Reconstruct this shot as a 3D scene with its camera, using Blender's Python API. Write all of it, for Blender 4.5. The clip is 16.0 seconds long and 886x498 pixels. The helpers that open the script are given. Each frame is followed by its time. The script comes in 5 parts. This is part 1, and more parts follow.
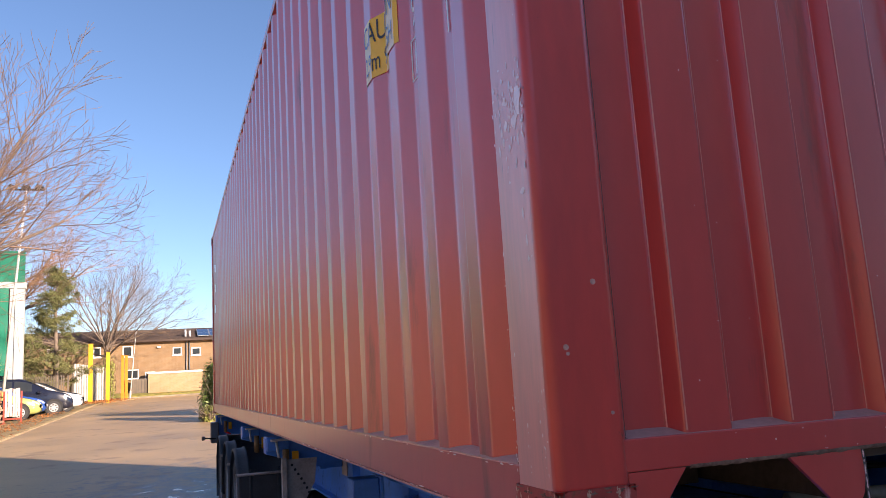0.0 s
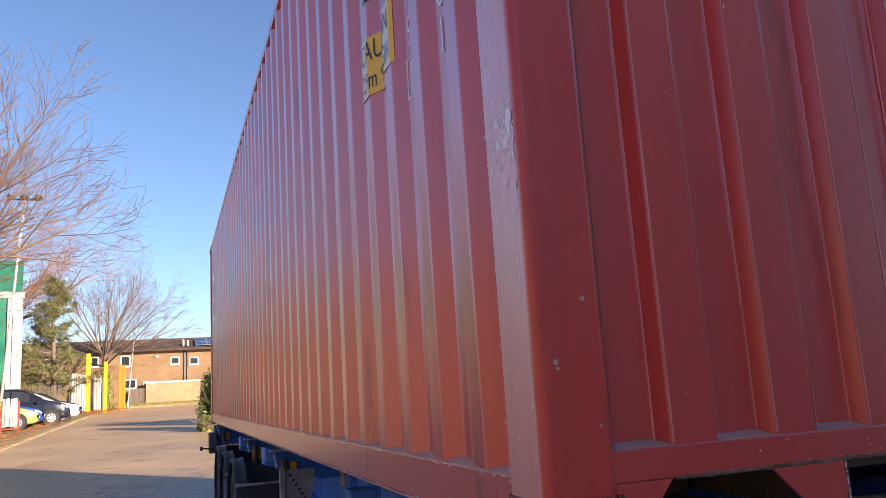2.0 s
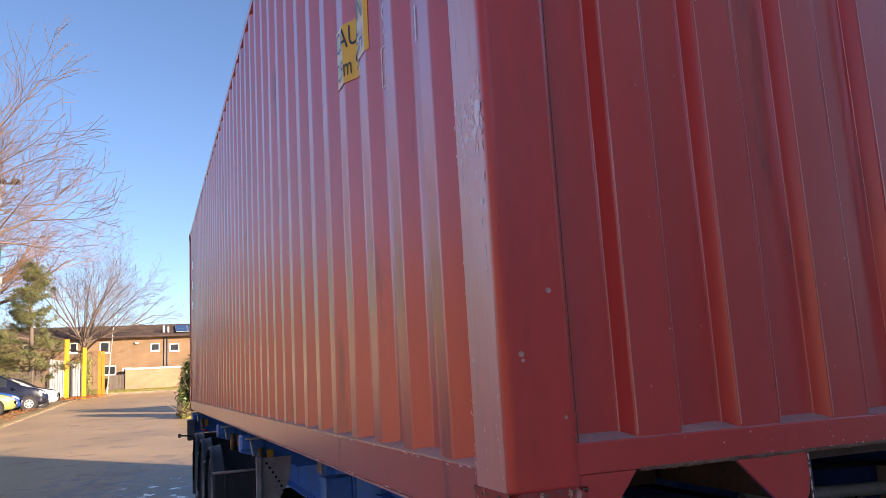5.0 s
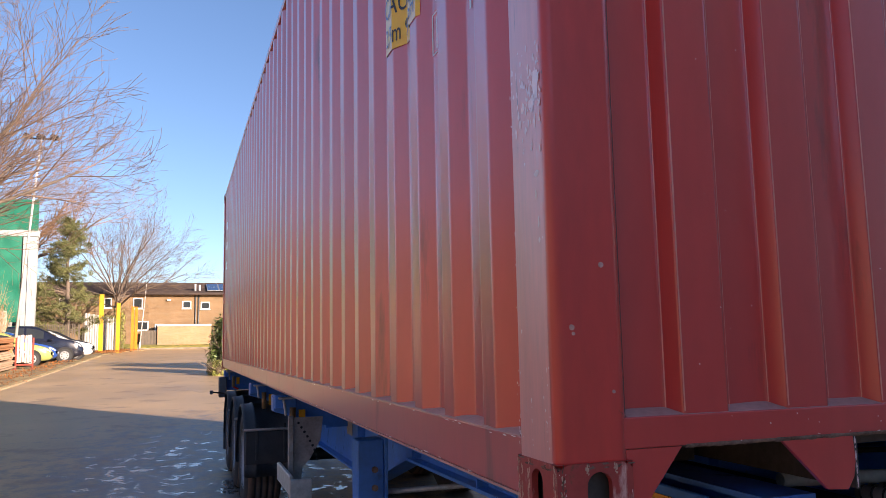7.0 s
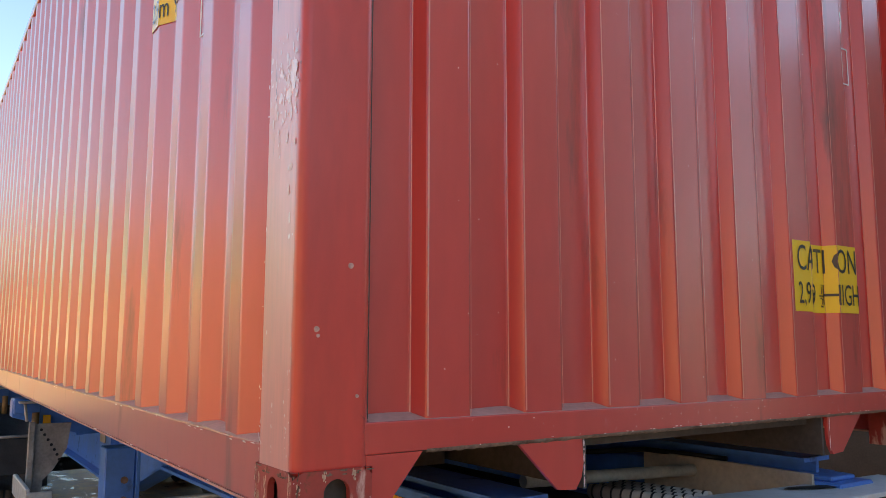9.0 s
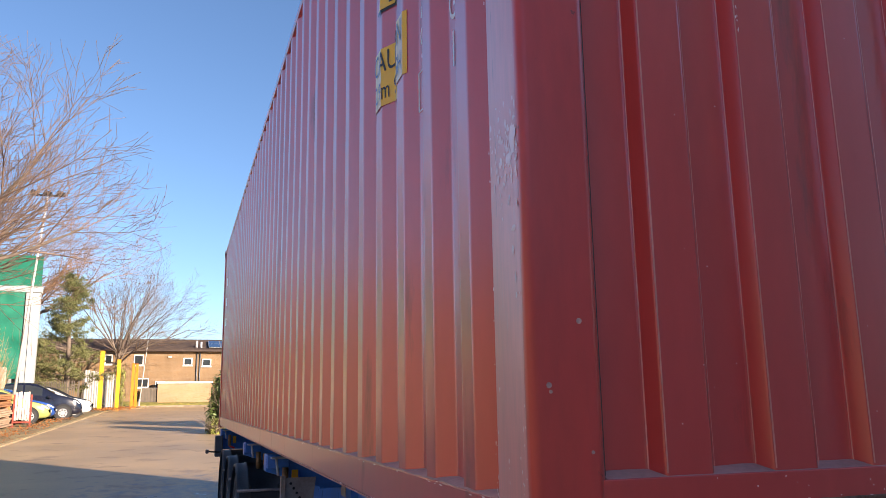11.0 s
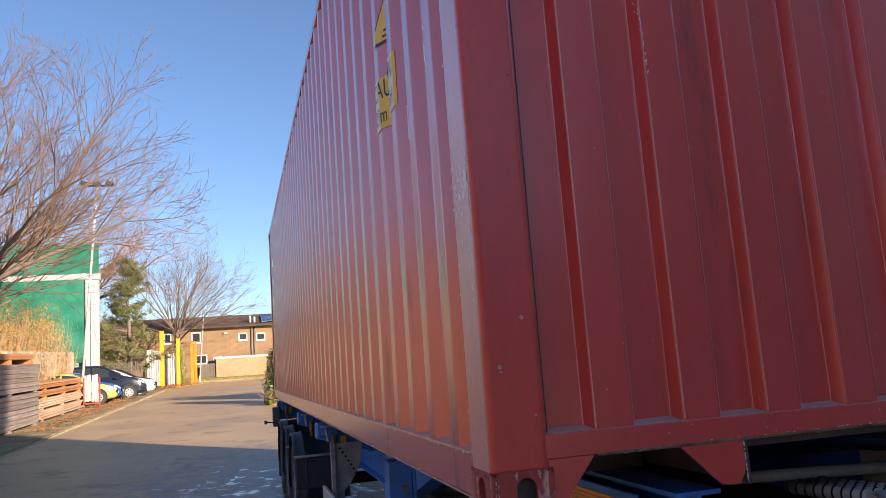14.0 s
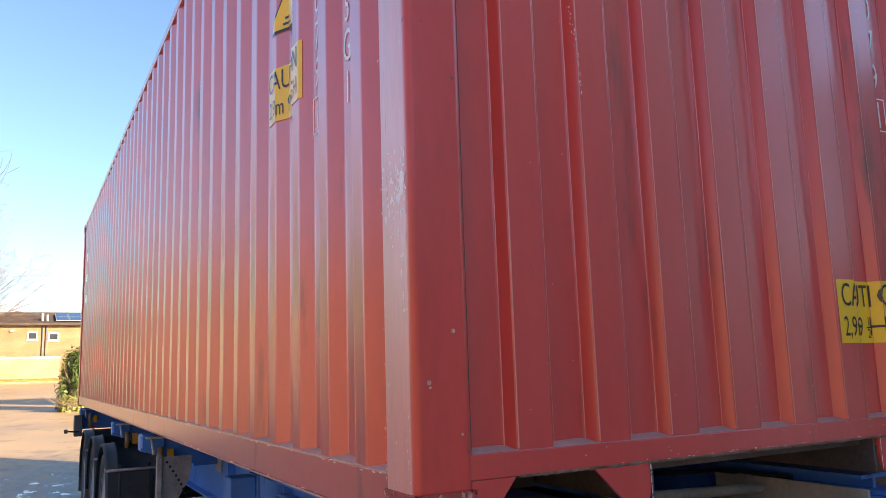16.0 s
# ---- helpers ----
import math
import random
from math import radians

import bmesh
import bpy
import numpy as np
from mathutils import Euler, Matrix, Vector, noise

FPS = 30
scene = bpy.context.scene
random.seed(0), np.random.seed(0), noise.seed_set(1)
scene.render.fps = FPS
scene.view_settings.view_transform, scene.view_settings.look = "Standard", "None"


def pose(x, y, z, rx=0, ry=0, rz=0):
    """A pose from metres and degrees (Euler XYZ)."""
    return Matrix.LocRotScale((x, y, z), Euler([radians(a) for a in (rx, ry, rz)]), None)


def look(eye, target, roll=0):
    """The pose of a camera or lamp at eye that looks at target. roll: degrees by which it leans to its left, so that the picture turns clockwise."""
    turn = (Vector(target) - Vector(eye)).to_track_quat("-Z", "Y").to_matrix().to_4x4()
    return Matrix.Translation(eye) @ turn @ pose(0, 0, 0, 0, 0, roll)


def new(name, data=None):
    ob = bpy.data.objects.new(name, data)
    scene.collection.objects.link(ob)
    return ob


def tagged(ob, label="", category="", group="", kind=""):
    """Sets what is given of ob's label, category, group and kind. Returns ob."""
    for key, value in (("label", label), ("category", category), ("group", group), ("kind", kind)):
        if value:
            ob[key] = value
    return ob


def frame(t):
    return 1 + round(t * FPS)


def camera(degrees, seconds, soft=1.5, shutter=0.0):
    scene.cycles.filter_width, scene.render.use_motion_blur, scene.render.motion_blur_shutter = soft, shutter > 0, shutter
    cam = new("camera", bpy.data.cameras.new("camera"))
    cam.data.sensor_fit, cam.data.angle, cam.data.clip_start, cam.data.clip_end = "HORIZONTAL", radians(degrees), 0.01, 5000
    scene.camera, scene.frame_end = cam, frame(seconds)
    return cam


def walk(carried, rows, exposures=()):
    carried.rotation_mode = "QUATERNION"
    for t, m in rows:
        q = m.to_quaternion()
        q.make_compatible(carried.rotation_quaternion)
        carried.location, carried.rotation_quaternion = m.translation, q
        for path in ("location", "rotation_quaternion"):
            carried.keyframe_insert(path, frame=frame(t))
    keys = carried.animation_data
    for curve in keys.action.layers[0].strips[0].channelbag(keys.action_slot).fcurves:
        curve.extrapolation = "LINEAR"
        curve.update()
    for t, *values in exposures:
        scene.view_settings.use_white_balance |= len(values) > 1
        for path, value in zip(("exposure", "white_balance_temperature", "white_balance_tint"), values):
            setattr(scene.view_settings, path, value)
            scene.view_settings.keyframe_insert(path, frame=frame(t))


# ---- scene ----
cam = camera(59.2, 16.0, soft=0.85)
PATH = [
    (0, (-0.653, -1.305, 1.481), (0.007, 0.555, 1.809), -3.5),
    (0.5, (-0.656, -1.32, 1.487), (0.003, 0.538, 1.82), -3.4),
    (1, (-0.66, -1.341, 1.486), (-0.002, 0.516, 1.829), -3.3),
    (1.5, (-0.658, -1.356, 1.484), (0.0, 0.5, 1.832), -3.4),
    (2, (-0.66, -1.356, 1.49), (0.004, 0.498, 1.84), -3.6),
    (2.5, (-0.656, -1.35, 1.487), (0.014, 0.501, 1.841), -3.6),
    (3, (-0.646, -1.356, 1.491), (0.033, 0.491, 1.844), -4.0),
    (3.5, (-0.638, -1.358, 1.495), (0.055, 0.484, 1.848), -4.3),
    (5.8, (-0.628, -1.373, 1.495), (0.063, 0.482, 1.78), -2.4),
    (6, (-0.636, -1.379, 1.495), (0.034, 0.485, 1.772), -2.2),
    (6.5, (-0.665, -1.376, 1.5), (-0.032, 0.504, 1.755), -1.7),
    (7, (-0.675, -1.351, 1.5), (-0.039, 0.53, 1.739), -1.1),
    (7.5, (-0.641, -1.335, 1.496), (0.101, 0.508, 1.731), -0.4),
    (8, (-0.589, -1.311, 1.489), (0.343, 0.443, 1.731), 0.5),
    (8.5, (-0.575, -1.322, 1.489), (0.489, 0.353, 1.735), 0.6),
    (9, (-0.578, -1.335, 1.495), (0.532, 0.311, 1.741), 0.1),
    (9.5, (-0.604, -1.336, 1.487), (0.412, 0.369, 1.737), -0.7),
    (10, (-0.633, -1.335, 1.492), (0.194, 0.468, 1.746), -0.8),
    (10.2, (-0.646, -1.335, 1.494), (0.112, 0.495, 1.771), -0.8),
    (12.3, (-0.552, -1.547, 1.518), (0.003, 0.314, 1.996), -1.9),
    (12.5, (-0.581, -1.611, 1.523), (-0.024, 0.261, 1.953), -2.8),
    (13, (-0.685, -1.678, 1.518), (-0.141, 0.222, 1.822), -2.6),
    (13.5, (-0.642, -1.798, 1.543), (-0.133, 0.12, 1.789), -3.8),
    (14, (-0.593, -1.882, 1.543), (-0.077, 0.028, 1.834), -4.1),
    (14.5, (-0.599, -1.859, 1.542), (0.034, 0.008, 1.881), -3.8),
    (15, (-0.709, -1.783, 1.554), (0.082, 0.019, 1.911), -3.0),
    (15.5, (-0.795, -1.693, 1.555), (0.103, 0.062, 1.891), -2.4),
    (16, (-0.815, -1.672, 1.557), (0.125, 0.067, 1.86), -1.8),
]
EXPOSURES = [(0, 1.27, 6400, 21), (7.4, 1.27, 6400, 20), (8.0, 1.66, 7300, 18), (8.7, 2.27, 8700, 11), (10.0, 2.12, 8100, 9), (11.5, 1.01, 5800, 18), (12.6, 0.98, 5800, 18), (13.4, 1.18, 6300, 17), (14.2, 1.14, 6300, 17), (15.0, 1.28, 6500, 17), (15.5, 1.64, 6800, 15), (16, 1.99, 7000, 13)]
walk(cam, [(t, look(eye, target, roll)) for t, eye, target, roll in PATH], EXPOSURES)

# ---- world and sun ----
SUN_AZ, SUN_EL = 37.0, 16.0      # degrees: the sun stands behind and to the right, low
w = bpy.data.worlds.new("world")
scene.world = w
w.use_nodes = True
nt = w.node_tree
sky = nt.nodes.new("ShaderNodeTexSky")
sky.sky_type = "NISHITA"
sky.sun_disc = False
sky.sun_elevation = radians(SUN_EL)
sky.altitude = 900
sky.sun_rotation = radians(180 - SUN_AZ)
sky.air_density, sky.dust_density, sky.ozone_density = 1.0, 0.12, 3.0
nt.links.new(sky.outputs[0], nt.nodes["Background"].inputs[0])
nt.nodes["Background"].inputs[1].default_value = 0.083
sun = new("sun", bpy.data.lights.new("sun", "SUN"))
sun.data.energy, sun.data.angle, sun.data.color = 5.0, radians(0.53), (1.0, 0.82, 0.60)
sun.matrix_world = look((60 * math.sin(radians(SUN_AZ)), -60 * math.cos(radians(SUN_AZ)), 60 * math.tan(radians(SUN_EL))), (0, 0, 0))

# ---- material makers ----
def mat(name, color, rough=0.6, metal=0.0, vary=0.25, scale=6.0, grain=60.0, bump=0.15, tint=None, stretch=(1, 1, 1), coat=0.0, coat_rough=0.08, coat_ior=1.5, depth=0.004, spec=0.5, rvary=0.12, random_piece=0.0):
    m = bpy.data.materials.new(name)
    m.use_nodes = True
    n, l = m.node_tree.nodes, m.node_tree.links
    b = n["Principled BSDF"]
    tc = n.new("ShaderNodeTexCoord")
    mp = n.new("ShaderNodeMapping")
    mp.inputs["Scale"].default_value = stretch
    l.new(tc.outputs["Object"], mp.inputs[0])
    big, fine = n.new("ShaderNodeTexNoise"), n.new("ShaderNodeTexNoise")
    big.inputs["Scale"].default_value, big.inputs["Detail"].default_value = scale, 6
    fine.inputs["Scale"].default_value, fine.inputs["Detail"].default_value = grain, 3
    for t in (big, fine):
        l.new(mp.outputs[0], t.inputs[0])
    mixf = n.new("ShaderNodeMath")
    mixf.operation = "MULTIPLY_ADD"
    l.new(fine.outputs[0], mixf.inputs[0])
    mixf.inputs[1].default_value = 0.45
    l.new(big.outputs[0], mixf.inputs[2])
    ramp = n.new("ShaderNodeMapRange")
    ramp.inputs[1].default_value, ramp.inputs[2].default_value = 0.5, 0.95
    l.new(mixf.outputs[0], ramp.inputs[0])
    mix = n.new("ShaderNodeMix")
    mix.data_type = "RGBA"
    dark = [c * (1 - vary) for c in color]
    light = tint or [min(1, c * (1 + vary)) for c in color]
    mix.inputs["A"].default_value, mix.inputs["B"].default_value = (*dark, 1), (*light, 1)
    l.new(ramp.outputs[0], mix.inputs["Factor"])
    out = mix.outputs["Result"]
    if random_piece:
        oi, hsv, mr = n.new("ShaderNodeObjectInfo"), n.new("ShaderNodeHueSaturation"), n.new("ShaderNodeMapRange")
        mr.inputs[3].default_value, mr.inputs[4].default_value = 1 - random_piece, 1 + random_piece
        l.new(oi.outputs["Random"], mr.inputs[0])
        l.new(mr.outputs[0], hsv.inputs["Value"])
        l.new(out, hsv.inputs["Color"])
        out = hsv.outputs[0]
    l.new(out, b.inputs["Base Color"])
    rr = n.new("ShaderNodeMapRange")
    rr.inputs[3].default_value, rr.inputs[4].default_value = max(0.02, rough - rvary), min(1, rough + rvary)
    l.new(big.outputs[0], rr.inputs[0])
    l.new(rr.outputs[0], b.inputs["Roughness"])
    b.inputs["Metallic"].default_value = metal
    b.inputs["Coat Weight"].default_value = coat
    b.inputs["Coat Roughness"].default_value = coat_rough
    b.inputs["Coat IOR"].default_value = coat_ior
    b.inputs["Specular IOR Level"].default_value = spec
    if bump:
        bp = n.new("ShaderNodeBump")
        bp.inputs["Strength"].default_value, bp.inputs["Distance"].default_value = bump, depth
        l.new(mixf.outputs[0], bp.inputs["Height"])
        l.new(bp.outputs[0], b.inputs["Normal"])
    return m


def worn(m, color, scale, lo, hi, stretch=(1, 1, 1), rough=0.7):
    """Adds patches of another colour (chips, stains) to a material."""
    n, l = m.node_tree.nodes, m.node_tree.links
    b = n["Principled BSDF"]
    tc, mp, no, mr, mix = (n.new("ShaderNode" + k) for k in ("TexCoord", "Mapping", "TexNoise", "MapRange", "Mix"))
    mp.inputs["Scale"].default_value = stretch
    no.inputs["Scale"].default_value, no.inputs["Detail"].default_value, no.inputs["Roughness"].default_value = scale, 8, 0.62
    mr.inputs[1].default_value, mr.inputs[2].default_value = lo, hi
    mix.data_type = "RGBA"
    l.new(tc.outputs["Object"], mp.inputs[0])
    l.new(mp.outputs[0], no.inputs[0])
    l.new(no.outputs[0], mr.inputs[0])
    l.new(mr.outputs[0], mix.inputs["Factor"])
    old = b.inputs["Base Color"].links[0].from_socket
    l.new(old, mix.inputs["A"])
    mix.inputs["B"].default_value = (*color, 1)
    l.new(mix.outputs["Result"], b.inputs["Base Color"])
    ro = b.inputs["Roughness"].links[0].from_socket
    mx = n.new("ShaderNodeMix")
    l.new(mr.outputs[0], mx.inputs[0])
    l.new(ro, mx.inputs[2])
    mx.inputs[3].default_value = rough
    l.new(mx.outputs[0], b.inputs["Roughness"])
    return m


def grazing_gloss(m, low, high, a=0.2, b=0.6):
    """A clear coat that shows little head-on and strongly at grazing angles."""
    n, l = m.node_tree.nodes, m.node_tree.links
    lw, mr = n.new("ShaderNodeLayerWeight"), n.new("ShaderNodeMapRange")
    mr.inputs[1].default_value, mr.inputs[2].default_value = a, b
    mr.inputs[3].default_value, mr.inputs[4].default_value = low, high
    l.new(lw.outputs["Facing"], mr.inputs[0])
    l.new(mr.outputs[0], n["Principled BSDF"].inputs["Coat Weight"])
    return m


RED = (0.64, 0.062, 0.053)
M = {}
M["paint"] = mat("container_paint", RED, 0.31, vary=0.10, scale=1.3, grain=24, bump=0.02, depth=0.002, stretch=(1, 1, 0.3), spec=0.5, rvary=0.06, coat=1.0, coat_rough=0.24, coat_ior=3.0)
grazing_gloss(M["paint"], 0.17, 1.0, 0.22, 0.6)
worn(M["paint"], (0.16, 0.045, 0.035), 3.0, 0.60, 0.72, (1.5, 1.5, 0.25), 0.5)
worn(M["paint"], (0.55, 0.42, 0.40), 38.0, 0.80, 0.82, (1, 1, 0.6), 0.6)
M["post_paint"] = mat("post_paint", (0.64, 0.056, 0.046), 0.32, vary=0.14, scale=3, grain=40, bump=0.06, depth=0.002, stretch=(1, 1, 0.25), spec=0.35, coat=1.0, coat_rough=0.32, coat_ior=3.0)
grazing_gloss(M["post_paint"], 0.14, 0.8)
worn(M["post_paint"], (0.13, 0.035, 0.03), 26.0, 0.66, 0.70, (1, 1, 0.8), 0.6)
M["scraped"] = mat("scraped_paint", (0.76, 0.25, 0.21), 0.40, vary=0.2, scale=5, grain=90, bump=0.25, depth=0.002, stretch=(1, 1, 0.10), spec=0.6, coat=1.0, coat_rough=0.36, coat_ior=3.0)
grazing_gloss(M["scraped"], 0.2, 1.0)
worn(M["scraped"], (0.76, 0.42, 0.40), 14.0, 0.62, 0.70, (1, 1, 0.22), 0.6)
worn(M["scraped"], (0.16, 0.06, 0.05), 22.0, 0.64, 0.68, (1, 1.6, 0.10), 0.7)
# pale colour for the highlight lines painted on the end wall's folds
M["fold_glint"] = mat("painted_fold_highlight", (0.84, 0.27, 0.21), 0.4, vary=0.25, scale=9, grain=70, bump=0.05, stretch=(1, 1, 0.3), coat=1.0, coat_rough=0.25, coat_ior=3.0)
grazing_gloss(M["fold_glint"], 0.35, 1.0)
M["casting"] = mat("battered_casting_paint", (0.40, 0.055, 0.045), 0.45, vary=0.2, scale=8, grain=60, bump=0.3)
worn(M["casting"], (0.20, 0.08, 0.045), 16.0, 0.60, 0.66, rough=0.8)
worn(M["casting"], (0.72, 0.42, 0.36), 20.0, 0.54, 0.62, (1, 1, 0.3), 0.6)
M["chip"] = mat("bare_primer_chip", (0.98, 0.66, 0.64), 0.4, vary=0.12, scale=30, bump=0.05, coat=1.0, coat_rough=0.3, coat_ior=3.0)
grazing_gloss(M["chip"], 0.3, 1.0)
M["peel"] = mat("peeled_tan_primer", (0.62, 0.40, 0.29), 0.6, vary=0.35, scale=40, bump=0.1)
M["rust"] = mat("rusted_steel", (0.13, 0.055, 0.03), 0.8, vary=0.5, scale=14, grain=120, bump=0.4, tint=(0.33, 0.22, 0.17))
M["ledge"] = mat("dusty_ledge", (0.56, 0.29, 0.24), 0.85, vary=0.2, scale=5, grain=70, bump=0.2)
# dirty underside colour, also used for the castings' painted shade block
M["underside"] = mat("underside_dirt_and_shade", (0.08, 0.07, 0.062), 0.8, vary=0.4, scale=4)
M["yellow_film"] = mat("yellow_film", (1.0, 0.61, 0.03), 0.38, vary=0.05, scale=9, bump=0.02, coat=1.0, coat_rough=0.2, coat_ior=3.0)
grazing_gloss(M["yellow_film"], 0.05, 0.9, 0.4, 0.7)
M["black_film"] = mat("black_film", (0.03, 0.028, 0.026), 0.45, vary=0.1, bump=0.0, coat=1.0, coat_rough=0.2, coat_ior=3.0)
grazing_gloss(M["black_film"], 0.05, 0.7, 0.4, 0.7)
M["white_film"] = mat("white_film", (0.90, 0.90, 0.90), 0.4, vary=0.05, bump=0.0, coat=1.0, coat_rough=0.2, coat_ior=3.0)
grazing_gloss(M["white_film"], 0.03, 0.25, 0.4, 0.7)
M["blue"] = mat("blue_chassis_paint", (0.06, 0.21, 0.60), 0.38, vary=0.22, scale=4, grain=40, bump=0.08)
worn(M["blue"], (0.05, 0.045, 0.05), 7.0, 0.62, 0.75, rough=0.8)
M["galv"] = mat("galvanised_steel", (0.55, 0.55, 0.53), 0.45, metal=0.4, vary=0.2, scale=18, bump=0.06)
M["grubby"] = mat("grubby_bracket", (0.36, 0.32, 0.29), 0.65, metal=0.2, vary=0.3, scale=10)
M["rubber"] = mat("tyre_rubber", (0.042, 0.042, 0.044), 0.75, vary=0.3, scale=9, grain=80, bump=0.2)
M["mudguard"] = mat("black_plastic_mudguard", (0.095, 0.105, 0.12), 0.38, vary=0.3, scale=5, bump=0.08)
M["tread"] = mat("dusty_tread", (0.15, 0.11, 0.085), 0.9, vary=0.3, scale=8)
M["amber"] = mat("amber_reflector", (0.85, 0.40, 0.02), 0.25, vary=0.1, bump=0.0)
M["redlens"] = mat("red_lens", (0.5, 0.02, 0.015), 0.25, vary=0.1, bump=0.0)
M["plug"] = mat("worn_plug", (0.62, 0.38, 0.34), 0.6, vary=0.3, scale=30)
M["brassy"] = mat("brassy_pin", (0.33, 0.19, 0.08), 0.5, metal=0.4, vary=0.3, scale=20)
M["beige"] = mat("grimy_cream_paint", (0.42, 0.37, 0.30), 0.6, vary=0.3, scale=5)
M["offwhite"] = mat("off_white_plate", (0.55, 0.56, 0.58), 0.5, vary=0.15, scale=6)
M["hose"] = mat("grey_hose", (0.46, 0.44, 0.42), 0.5, vary=0.2, scale=8)
M["black"] = mat("matt_black", (0.012, 0.012, 0.013), 0.6, vary=0.2)


def ground_material():
    m = mat("worn_asphalt", (0.44, 0.30, 0.155), 0.62, vary=0.22, scale=0.35, grain=38, bump=0.5, depth=0.006, coat=0.3, coat_rough=0.4)
    worn(m, (0.31, 0.215, 0.14), 0.9, 0.56, 0.66, rough=0.85)
    n, l = m.node_tree.nodes, m.node_tree.links
    b = n["Principled BSDF"]
    tc, mp, no, mr = (n.new("ShaderNode" + k) for k in ("TexCoord", "Mapping", "TexNoise", "MapRange"))
    mp.inputs["Scale"].default_value = (1.0, 0.75, 1)
    no.inputs["Scale"].default_value, no.inputs["Detail"].default_value, no.inputs["Roughness"].default_value = 3.4, 10, 0.70
    l.new(tc.outputs["Object"], mp.inputs[0])
    l.new(mp.outputs[0], no.inputs[0])
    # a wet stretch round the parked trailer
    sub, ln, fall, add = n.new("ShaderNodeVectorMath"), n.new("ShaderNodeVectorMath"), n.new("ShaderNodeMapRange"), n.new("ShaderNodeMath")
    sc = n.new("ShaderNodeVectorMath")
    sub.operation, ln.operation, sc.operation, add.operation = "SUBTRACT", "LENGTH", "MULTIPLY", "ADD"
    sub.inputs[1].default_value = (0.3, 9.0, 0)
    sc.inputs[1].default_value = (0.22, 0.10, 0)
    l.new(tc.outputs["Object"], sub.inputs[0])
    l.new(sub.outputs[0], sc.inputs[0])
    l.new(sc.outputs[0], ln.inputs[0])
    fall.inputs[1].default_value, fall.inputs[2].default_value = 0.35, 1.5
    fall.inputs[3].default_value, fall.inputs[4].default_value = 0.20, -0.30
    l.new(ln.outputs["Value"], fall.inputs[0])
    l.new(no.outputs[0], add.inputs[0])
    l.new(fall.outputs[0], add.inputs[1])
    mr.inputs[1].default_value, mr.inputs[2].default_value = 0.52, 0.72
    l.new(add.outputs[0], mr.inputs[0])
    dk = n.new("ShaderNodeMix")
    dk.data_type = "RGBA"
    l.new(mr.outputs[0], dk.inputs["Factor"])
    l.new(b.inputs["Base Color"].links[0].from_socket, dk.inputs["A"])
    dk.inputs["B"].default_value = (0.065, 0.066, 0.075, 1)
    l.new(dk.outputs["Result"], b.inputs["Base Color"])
    film = n.new("ShaderNodeMapRange")
    film.inputs[1].default_value, film.inputs[2].default_value = 0.74, 0.80
    film.inputs[3].default_value, film.inputs[4].default_value = 0.45, 0.05
    l.new(add.outputs[0], film.inputs[0])
    mx = n.new("ShaderNodeMix")
    l.new(mr.outputs[0], mx.inputs[0])
    l.new(b.inputs["Roughness"].links[0].from_socket, mx.inputs[2])
    l.new(film.outputs[0], mx.inputs[3])
    l.new(mx.outputs[0], b.inputs["Roughness"])
    bp = [k for k in n if k.type == "BUMP"][0]
    inv = n.new("ShaderNodeMapRange")
    inv.inputs[3].default_value, inv.inputs[4].default_value = 0.5, 0.22
    l.new(mr.outputs[0], inv.inputs[0])
    l.new(inv.outputs[0], bp.inputs["Strength"])
    return m


def brick_material(name, c1, c2, mortar):
    m = bpy.data.materials.new(name)
    m.use_nodes = True
    n, l = m.node_tree.nodes, m.node_tree.links
    b = n["Principled BSDF"]
    tc, sp, cb, br, no, mix = (n.new("ShaderNode" + k) for k in ("TexCoord", "SeparateXYZ", "CombineXYZ", "TexBrick", "TexNoise", "Mix"))
    l.new(tc.outputs["Object"], sp.inputs[0])
    ad = n.new("ShaderNodeMath")
    l.new(sp.outputs[0], ad.inputs[0])
    l.new(sp.outputs[1], ad.inputs[1])
    l.new(ad.outputs[0], cb.inputs[0])
    l.new(sp.outputs[2], cb.inputs[1])
    l.new(cb.outputs[0], br.inputs[0])
    br.inputs["Color1"].default_value, br.inputs["Color2"].default_value, br.inputs["Mortar"].default_value = (*c1, 1), (*c2, 1), (*mortar, 1)
    br.inputs["Scale"].default_value = 1.0
    br.inputs["Brick Width"].default_value, br.inputs["Row Height"].default_value, br.inputs["Mortar Size"].default_value = 0.225, 0.075, 0.006
    no.inputs["Scale"].default_value, no.inputs["Detail"].default_value = 0.7, 6
    l.new(tc.outputs["Object"], no.inputs[0])
    mix.data_type, mix.blend_type = "RGBA", "MULTIPLY"
    mix.inputs["Factor"].default_value = 0.6
    l.new(br.outputs[0], mix.inputs["A"])
    l.new(no.outputs["Color"], mix.inputs["B"])
    mr = n.new("ShaderNodeMapRange")
    mr.inputs[3].default_value, mr.inputs[4].default_value = 0.55, 1.35
    l.new(no.outputs[0], mr.inputs[0])
    hs = n.new("ShaderNodeHueSaturation")
    l.new(br.outputs[0], hs.inputs["Color"])
    l.new(mr.outputs[0], hs.inputs["Value"])
    l.new(hs.outputs[0], b.inputs["Base Color"])
    bp = n.new("ShaderNodeBump")
    bp.inputs["Distance"].default_value, bp.inputs["Strength"].default_value = 0.006, 0.5
    l.new(br.outputs["Fac"], bp.inputs["Height"])
    bp.invert = True
    l.new(bp.outputs[0], b.inputs["Normal"])
    b.inputs["Roughness"].default_value = 0.85
    return m


